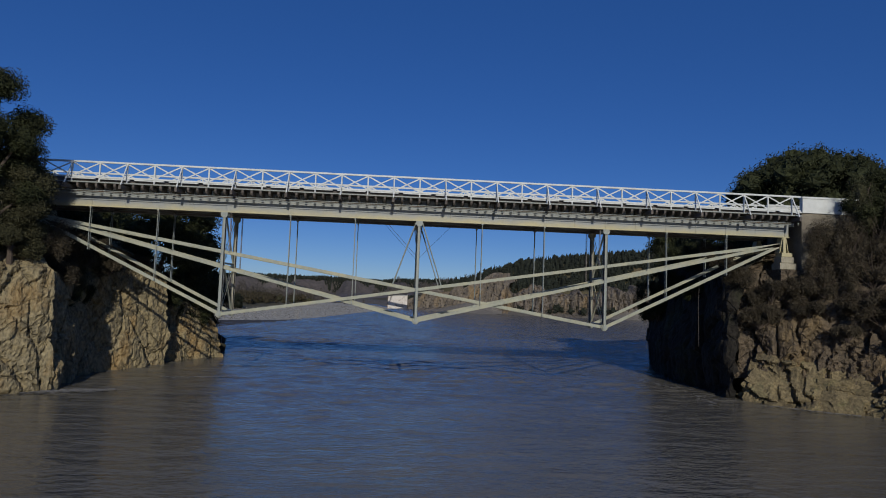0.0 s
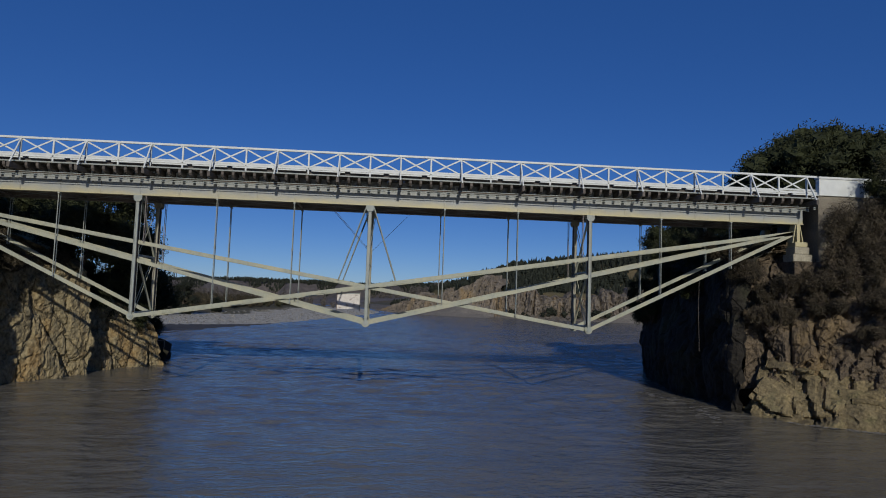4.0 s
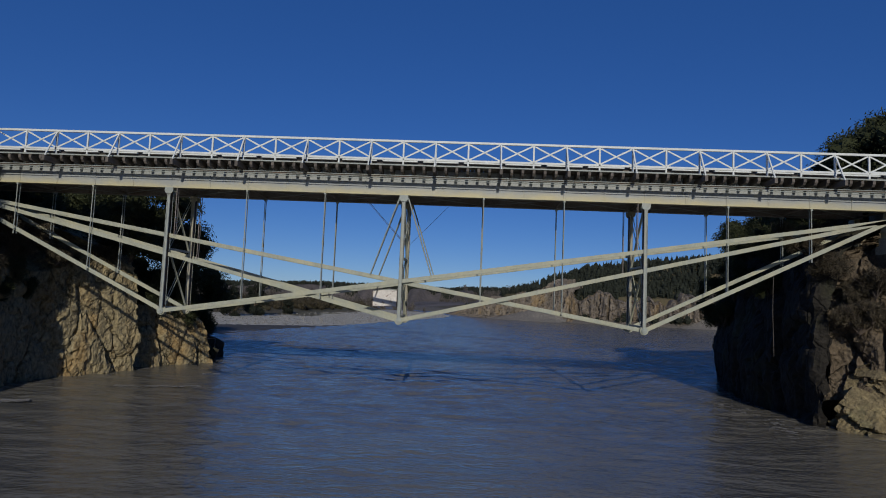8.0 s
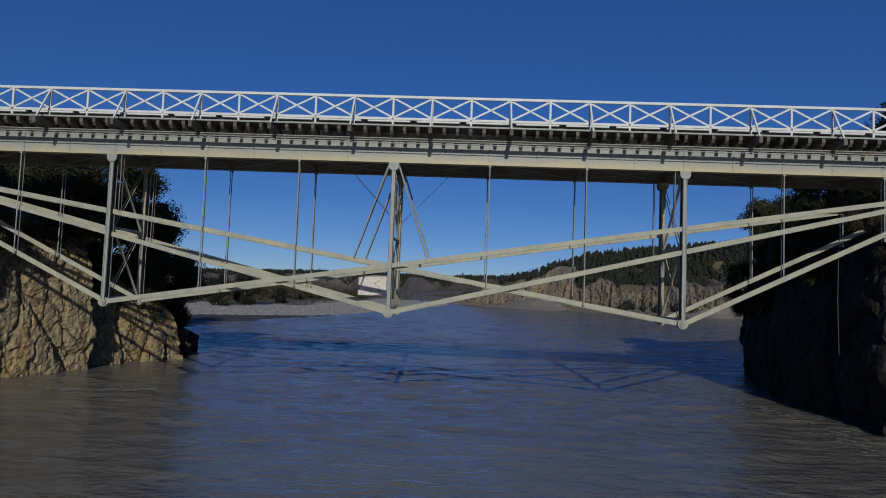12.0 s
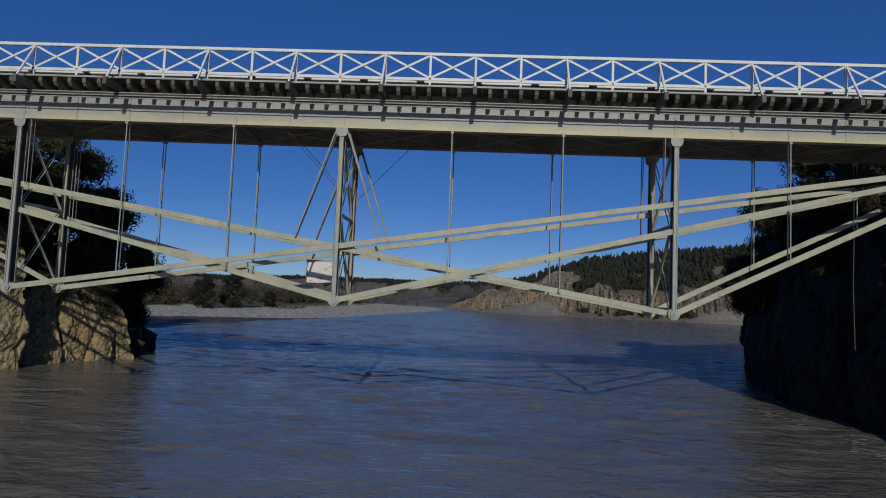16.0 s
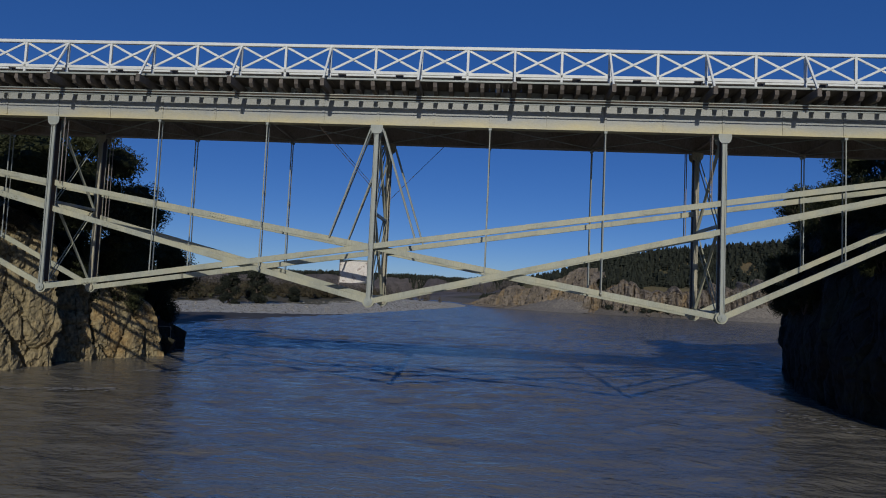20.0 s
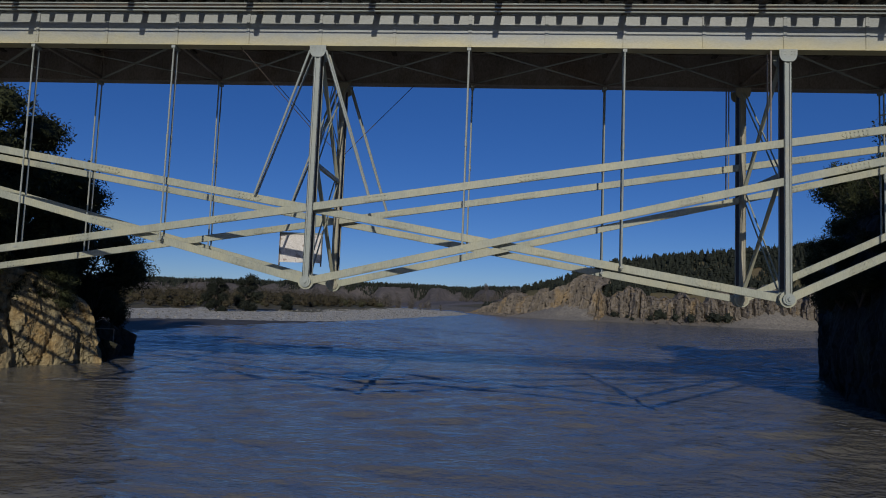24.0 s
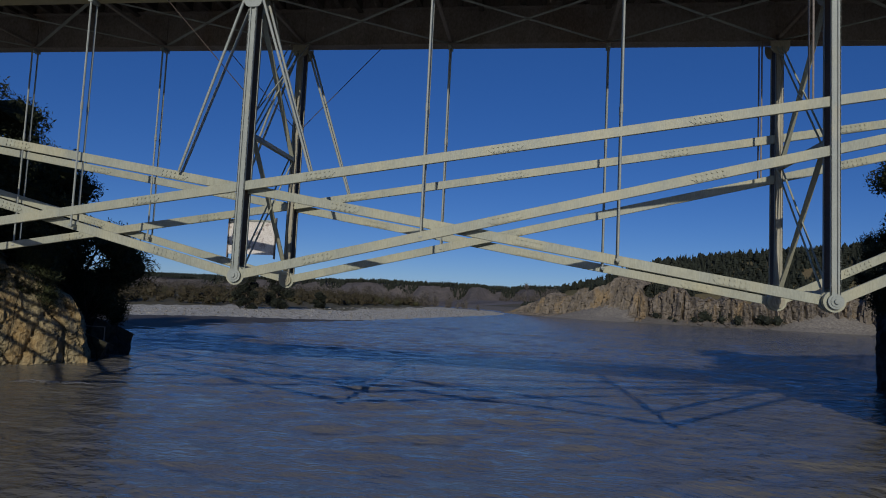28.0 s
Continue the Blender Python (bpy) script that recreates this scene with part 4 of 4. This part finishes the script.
# the first two bushes are added to blacken the shaded cliff recess
for k, (x, y, z, r, h) in enumerate(((-24.8, 1.6, 5.2, 0.9, 1.4), (-25.2, 4.2, 5.4, 1.0, 1.5), (-30.5, 15, 6.5, 3.2, 5.5), (-28, 13.5, 6.8, 2.6, 4.6), (-33.5, 21, 6.5, 3.4, 5.5), (-22.2, 24.6, 2.4, 1.7, 2.8), (-21.2, 18.2, 3.4, 2.0, 3.2), (-22.2, 14.6, 5.2, 1.7, 2.6), (-23.4, 27.6, 1.8, 1.6, 2.4))):
    bush((x, y, z), r, h, "dark scrub on the shaded rock, some of it added for shade", 140 + k, M_LEAF, 2600, 0.17)
# left bank beside the bridge
tree((-25.9, -6.0, 9), 11.7, 3.0, "tall dark tree above the brown scrub", 17, leaves=16000, size=0.14, low=0.2)
tree((-36, -4, 11.5), 10.5, 3.6, "tall dark tree above the brown scrub", 18, leaves=7000, size=0.2, low=0.2)
tree((-25.3, -4.6, 8.2), 6.2, 2.1, "dense olive tree beside the bridge end", 19, M_GREENBUSH, 13000, 0.13, low=0.05)
tree((-26.0, -3.6, 9), 7.6, 2.8, "dense olive tree beside the bridge end", 20, M_GREENBUSH, 13000, 0.13, low=0.05)
for k, (x, y, z, r, h) in enumerate(((-26.0, 1.9, 7.6, 1.7, 3.2), (-28, -6.5, 7.8, 2.2, 3.2), (-30.6, -9, 7.8, 2.4, 3.4), (-33.5, -11, 8, 2.6, 3.6), (-24.9, -2.6, 8.2, 1.7, 2.6),
                                     (-25.3, 0.5, 8.2, 1.9, 2.6), (-25, 3.4, 8.0, 1.6, 2.0), (-27, 1.5, 8.8, 2.2, 3.0), (-36, -9, 10, 2.6, 4.0), (-26.5, -6.2, 6.6, 1.5, 2.0),
                                     (-24.9, 0.4, 6.8, 1.2, 2.2), (-25.4, 3.4, 6.4, 1.3, 2.2),
                                     (-24.2, 7.5, 7.9, 1.3, 1.3), (-23.5, 10, 8.2, 1.2, 1.2), (-23.5, 5.2, 7.8, 1.1, 1.3))):
    bush((x, y, z), r, h, "dense brown and olive scrub on the cliff top", 30 + k, M_GREENBUSH if k in (2, 8, 11, 12) else M_BUSH, 2600, 0.16)

# right bank
tree((35.5, 9, 13), 8.0, 6.4, "round dark evergreen tree beside the bridge end", 21, leaves=22000, size=0.24, low=0.1, dome=True)
tree((32.4, -1.6, 11.4), 6.2, 1.9, "thin dark tree in front of the white parapet", 27, leaves=5000, size=0.17, low=0.1)
tree((35.2, -2.2, 12.0), 6.2, 2.4, "thin dark tree in front of the white parapet", 28, leaves=5000, size=0.17, low=0.1)
tree((44, 6, 13.5), 6.0, 4.5, "dark evergreen tree beside the road", 22, leaves=6000, size=0.2, low=0.0)
tree((32.0, 29, 10), 6.5, 3.6, "dark tree overhanging the rock cliff", 23, leaves=7000, size=0.2, lean=(-1, 0), low=0.0)
tree((31, 10, 9.5), 5.5, 4.0, "dark tree in the shade under the bridge end", 25, leaves=6000, size=0.2, lean=(-1, 0), low=0.0)
tree((32, 20, 11), 6.0, 4.2, "dark tree overhanging the rock cliff", 24, leaves=7000, size=0.2, lean=(-1, 0), low=0.0)
for k, (x, y, z, r, h) in enumerate(((30.6, -1.8, 9.8, 1.9, 3.6), (33.0, -2.6, 11.6, 2.2, 4.6), (36, -2.5, 12.4, 2.4, 4.2), (29.6, -2.0, 7.6, 1.6, 2.6), (31.6, -3.4, 8.8, 2.0, 2.8), (32.4, -2.2, 10.4, 2.0, 3.2),
                                     (34.5, -6, 9.6, 2.2, 2.6), (30, -4, 7.0, 1.5, 1.6), (38, -4, 12.6, 2.6, 3.6), (33, -7, 7.4, 1.7, 1.8), (26, 0.4, 7.2, 1.2, 1.2), (36, -9, 8.4, 2.2, 2.4), (25.4, 0.0, 5.6, 1.2, 1.3), (24.6, 1.6, 8.6, 1.5, 1.6), (29.4, -1.6, 8.8, 1.3, 2.2), (29.6, -1.6, 10.4, 1.4, 2.6), (33.5, -9.5, 5.4, 1.6, 1.8), (24.2, 3.4, 10.2, 1.4, 1.6),
                                     (26.0, -0.5, 7.6, 1.1, 1.3), (27.9, -1.8, 6.6, 1.2, 1.2), (25.7, -0.6, 6.2, 0.9, 0.9), (28.6, -2.6, 8.0, 1.3, 1.5), (27.6, -1.3, 7.9, 1.0, 1.3), (31.2, -4.6, 6.2, 1.4, 1.4), (32.2, -6.4, 4.6, 1.1, 1.2), (29.6, -3.6, 5.0, 0.9, 0.9))):
    bush((x, y, z), r, h, "dry brown scrub on the rock slope", 60 + k, M_GREENBUSH if k in (1, 2, 8) else M_BUSH, 2200, 0.15)

for k, (x, y, z, r, h) in enumerate(((25.0, 6, 9.6, 1.6, 2.6), (25.6, 9.5, 9.8, 1.7, 3.0), (25.2, 13, 9.4, 1.7, 3.0), (26.4, 17, 9.6, 1.9, 3.2), (27.2, 21, 9.4, 2.0, 3.0), (24.2, 8, 7.6, 1.0, 1.6), (24.6, 15, 7.4, 1.2, 1.8),
                                     (24.2, 16, 5.4, 1.2, 1.7), (24.9, 19, 5.3, 1.4, 1.8), (26.0, 22.5, 5.2, 1.6, 2.2), (25.2, 20.2, 7.2, 1.5, 2.0), (24.0, 12, 8.4, 1.1, 1.6))):
    bush((x, y, z), r, h, "dark scrub hanging over the shaded rock wall", 120 + k, M_LEAF, 2200, 0.17)


def boulder(c, sx, sy, sz, seed, mat=M_ROCK2, turn=None):
    """A squared block with chipped corners and stepped, broken faces."""
    rng = random.Random(seed)
    bm = bmesh.new()
    bmesh.ops.create_cube(bm, size=2)
    for v in bm.verts:
        v.co = Vector((v.co.x * sx * rng.uniform(0.7, 1), v.co.y * sy * rng.uniform(0.7, 1), v.co.z * sz * rng.uniform(0.6, 1)))
    bmesh.ops.subdivide_edges(bm, edges=bm.edges[:], cuts=7, use_grid_fill=True)
    off = Vector((seed * 3.7, seed * 1.3, 0))
    for v in bm.verts:
        r = v.co.length / max(sx, sy, sz)
        v.co *= 1 - 0.1 * max(0.0, r - 0.9)
        v.co += v.co.normalized() * (facet(v.co + off, 1.7, 0.15, 0.7, 0.3) + 0.035 * noise.noise(v.co * 4 + off))
    me = bpy.data.meshes.new("boulder")
    bm.to_mesh(me)
    bm.free()
    me.materials.append(mat)
    ob = new("boulder", me)
    ob.matrix_world = pose(*c, rng.uniform(-14, 14) - 6, rng.uniform(-14, 14) + 8, (rng.uniform(0, 360) if turn is None else turn + rng.uniform(-18, 18)))
    return tagged(ob, "angular block of pale brown rock at the waterline", "boulder", "rocks at the waterline")


rng = random.Random(5)
for k in range(38):
    f = 0.1 + 0.97 * (k + rng.random()) / 38
    up = rng.random()
    s = rng.uniform(0.45, 1.25) * (1.15 - 0.35 * up)
    boulder((24.9 + 5.6 * f + 0.9 * up, 0.2 - 4.4 * f + 1.5 * up, 0.0 + 2.9 * up), s * 1.25, s * 0.9, s * 0.65, k, M_LEDGE, -40)
boulder((-20.2, 22.6, 0.5), 1.3, 1.1, 1.2, 90, M_SHADEROCK, 20)
boulder((-21.6, 25.4, 0.6), 1.8, 1.5, 1.5, 91, M_SHADEROCK, 50)
hoop = Shape().rod((-20.4, 22.2, 1.3), (-20.4, 22.3, 1.95), 0.03, 6).rod((-20.4, 22.3, 1.95), (-19.2, 22.5, 1.92), 0.03, 6).rod((-19.2, 22.5, 1.92), (-19.2, 22.5, 1.0), 0.03, 6)
tagged(part("mooring_hoop", hoop, M_DARKIRON), "bent iron rod standing on the dark rock at the water", "rail")


# ---- far woods, scrub and hills ----
def cone_wood(name, label, places, mat, tiers=4, sides=7):
    """Many small conifers as one mesh."""
    rng = random.Random(77)
    sh = Shape()
    for x, y, z, h in places:
        kind = rng.random()
        pointed = kind < 0.45
        r = h * (rng.uniform(0.16, 0.25) if pointed else rng.uniform(0.26, 0.4))
        for t in range(tiers):
            f = t / tiers
            z0, z1 = z + h * (0.06 + 0.8 * f), z + h * min(1.0, 0.06 + 0.8 * (t + (1.75 if pointed else 1.45)) / tiers)
            rr = r * ((1 - t / (tiers + 0.6)) if pointed else (0.72, 1.0, 0.9, 0.6)[min(3, int(4 * f))])
            a = rng.random() * 6
            ring = [(x + math.cos(a + k * math.tau / sides) * rr * rng.uniform(0.65, 1.2), y + math.sin(a + k * math.tau / sides) * rr * rng.uniform(0.65, 1.2), z0 - rng.uniform(-0.04, 0.06) * h) for k in range(sides)]
            sh.add([*ring, (x + rng.uniform(-0.3, 0.3) * rr, y, z1)], [(k, (k + 1) % sides, sides) for k in range(sides)])
    return tagged(part(name, sh, mat), label, "wood", kind="stuff")


def scattered(n, seed, xr, yr, keep, hr):
    r = np.random.default_rng(seed)
    x, y = r.uniform(*xr, n), r.uniform(*yr, n)
    ok = keep(x, y)
    x, y = x[ok], y[ok]
    z = ground_height(x, y)
    return list(zip(x.tolist(), y.tolist(), (z - 0.2).tolist(), (hr[0] + (hr[1] - hr[0]) * r.random(len(x)) ** 1.7).tolist()))


cone_wood("pine_wood", "dense dark pine wood on the far bank",
          scattered(26000, 1, (-10, 190), (195, 330), lambda x, y: (inside(FAR_BANK, x, y) > np.where(x > 44, 12.5, 14) + 5 * np.sin(x * 0.31) * np.sin(x * 0.13)) & (np.sin(x * 0.21 + np.sin(y * 0.13)) * np.sin(y * 0.24 + 1.3 * np.sin(x * 0.09)) > -0.84) & (np.hypot((x - 34.5) * 0.8, (y - 219) * 0.9) > 9.5), (1.8, 4.5)), M_PINE, 4, 6)
cone_wood("ridge_wood", "dark forest along the far skyline", scattered(16000, 2, (-560, 420), (585, 680), lambda x, y: y > 585, (3.4, 5.0)), M_PINE, 2, 5)


def scrub_band(name, label, n, seed, xr, yr, keep, size, h, mat, wide=(0.5, 0.9), tall=0.55, core=0.55):
    rr = np.random.default_rng(seed)
    x, y = rr.uniform(*xr, n), rr.uniform(*yr, n)
    ok = keep(x, y)
    x, y = x[ok], y[ok]
    z = ground_height(x, y)
    blobs = [(a, b, c + e * 0.4, e * f, e * f, e * tall) for a, b, c, e, f in zip(x, y, z, h[0] + (h[1] - h[0]) * rr.random(len(x)) ** 2, rr.uniform(*wide, len(x)))]
    ob = leaf_cloud(name, blobs, len(blobs) * 150, size, mat, None, seed, hollow=0.15, core=core)
    return tagged(ob, label, "scrub", kind="stuff")


back = lambda x, y: (inside(BEACH, x, y) > 36) & (inside(LEFT_HIGH, x, y) < -12)  # noqa: E731
scrub_band("river_scrub", "brown autumn scrub behind the gravel beach", 1500, 3, (-170, 0), (60, 250), lambda x, y: back(x, y) & (inside(BEACH, x, y) < 80), 0.26, (1.4, 4.6), M_FARBUSH)
scrub_band("green_scrub", "olive scrub behind the gravel beach", 450, 4, (-170, 0), (60, 250), lambda x, y: back(x, y) & (inside(BEACH, x, y) < 60), 0.24, (1.0, 3.2), M_GREENBUSH)
M_GREY = leaf_material("bare_grey_willows", (0.12, 0.105, 0.09), (0.09, 0.082, 0.072))
scrub_band("bare_willows", "bare grey-brown willows across the flats", 2600, 5, (-420, 240), (270, 560), lambda x, y: (inside(BEACH, x, y) > 8) | (inside(FAR_BANK, x, y) > 60), 0.5, (3, 7), M_GREY, wide=(0.25, 0.45), tall=0.75, core=0.35)
scrub_band("cliff_foot_scrub", "dark scrub at the foot of the far cliff", 75, 6, (47, 84), (195, 212), lambda x, y: (inside(FAR_BANK, x, y) > 1.5) & (inside(FAR_BANK, x, y) < 8), 0.3, (1.4, 4.6), M_PINE)
for k, (x, y, h) in enumerate(((-48.8, 122, 8.6), (-47.1, 146, 4.8), (-50.9, 111, 7.4))):
    tree((x, y, ground_at(x, y)), h, h * 0.38, "dark bushy pine standing behind the gravel beach", 100 + k, M_PINE, 3500, 0.3, low=0.0)
cobbles = scattered(9000, 8, (-75, 5), (45, 240), lambda x, y: (inside(BEACH, x, y) > 0.5 + 24 * (1 - smooth(45, 112, y))) & (inside(BEACH, x, y) < 32) & (inside(LEFT_HIGH, x, y) < -3), (0.06, 0.34))
sh = Shape()
for x, y, z, r in cobbles:
    a = (x * 7 + y) % 6
    ring = [(x + math.cos(a + k * 1.2566) * r, y + math.sin(a + k * 1.2566) * r * 0.8, z + 0.17) for k in range(5)]
    sh.add([*ring, (x, y, z + 0.2 + r * 0.7)], [(k, (k + 1) % 5, 5) for k in range(5)])
M_COBBLE = material("river_cobbles", (0.30, 0.28, 0.23), 0.9, col2=(0.12, 0.11, 0.09), scale=2, fine=8, bump=0.3, vary=0.5, island=True)
tagged(part("cobbles", sh, M_COBBLE), "grey cobbles scattered over the beach", "stones", kind="stuff")


# ---- foam where the current meets the rock ----
M_FOAM = material("grey_white_foam", (0.36, 0.345, 0.31), 0.9, scale=3, fine=14, fine_mix=0.5, bump=0.3)
rng = random.Random(9)


def foam(points, spread, n, label):
    """Thin broken flakes of foam along a line on the water."""
    s = Shape()
    for _ in range(n):
        i = rng.randrange(len(points) - 1)
        f = rng.random()
        x = points[i][0] + (points[i + 1][0] - points[i][0]) * f + rng.gauss(0, spread * 0.5)
        y = points[i][1] + (points[i + 1][1] - points[i][1]) * f + rng.gauss(0, spread * 0.6)
        a, r, z = rng.random() * 6, rng.uniform(0.03, 0.11), rng.uniform(0.02, 0.06)
        ring = [(x + math.cos(a + k) * r * rng.uniform(1.2, 2.6), y + math.sin(a + k) * r * rng.uniform(0.5, 1.0), z) for k in (0, 0.9, 1.8, 2.7, 3.6, 4.5, 5.4)]
        s.add(ring, [tuple(range(7))])
    tagged(part("foam", s, M_FOAM), label, "foam", kind="stuff")


foam([(-28.0, -7.2), (-23.4, -4.2), (-21.6, -3.4), (-19.5, -2.6)], 0.5, 800, "thin line of pale foam along the foot of the cliff")
foam([(-18.5, 4), (-16, 4.6), (-13.5, 5.4)], 0.4, 160, "broken streak of foam on the river")
foam([(-16, 12), (-13, 12.6)], 0.4, 90, "broken streak of foam on the river")
foam([(25.2, -2.2), (29.6, -5.6)], 0.25, 120, "thin line of pale foam along the rock ledges")
foam([(20.6, -2.4), (21.8, 2.0), (21.6, 6.5), (20.5, 10.1)], 0.8, 90, "broken streak of foam where the eddy leaves the rock wall")
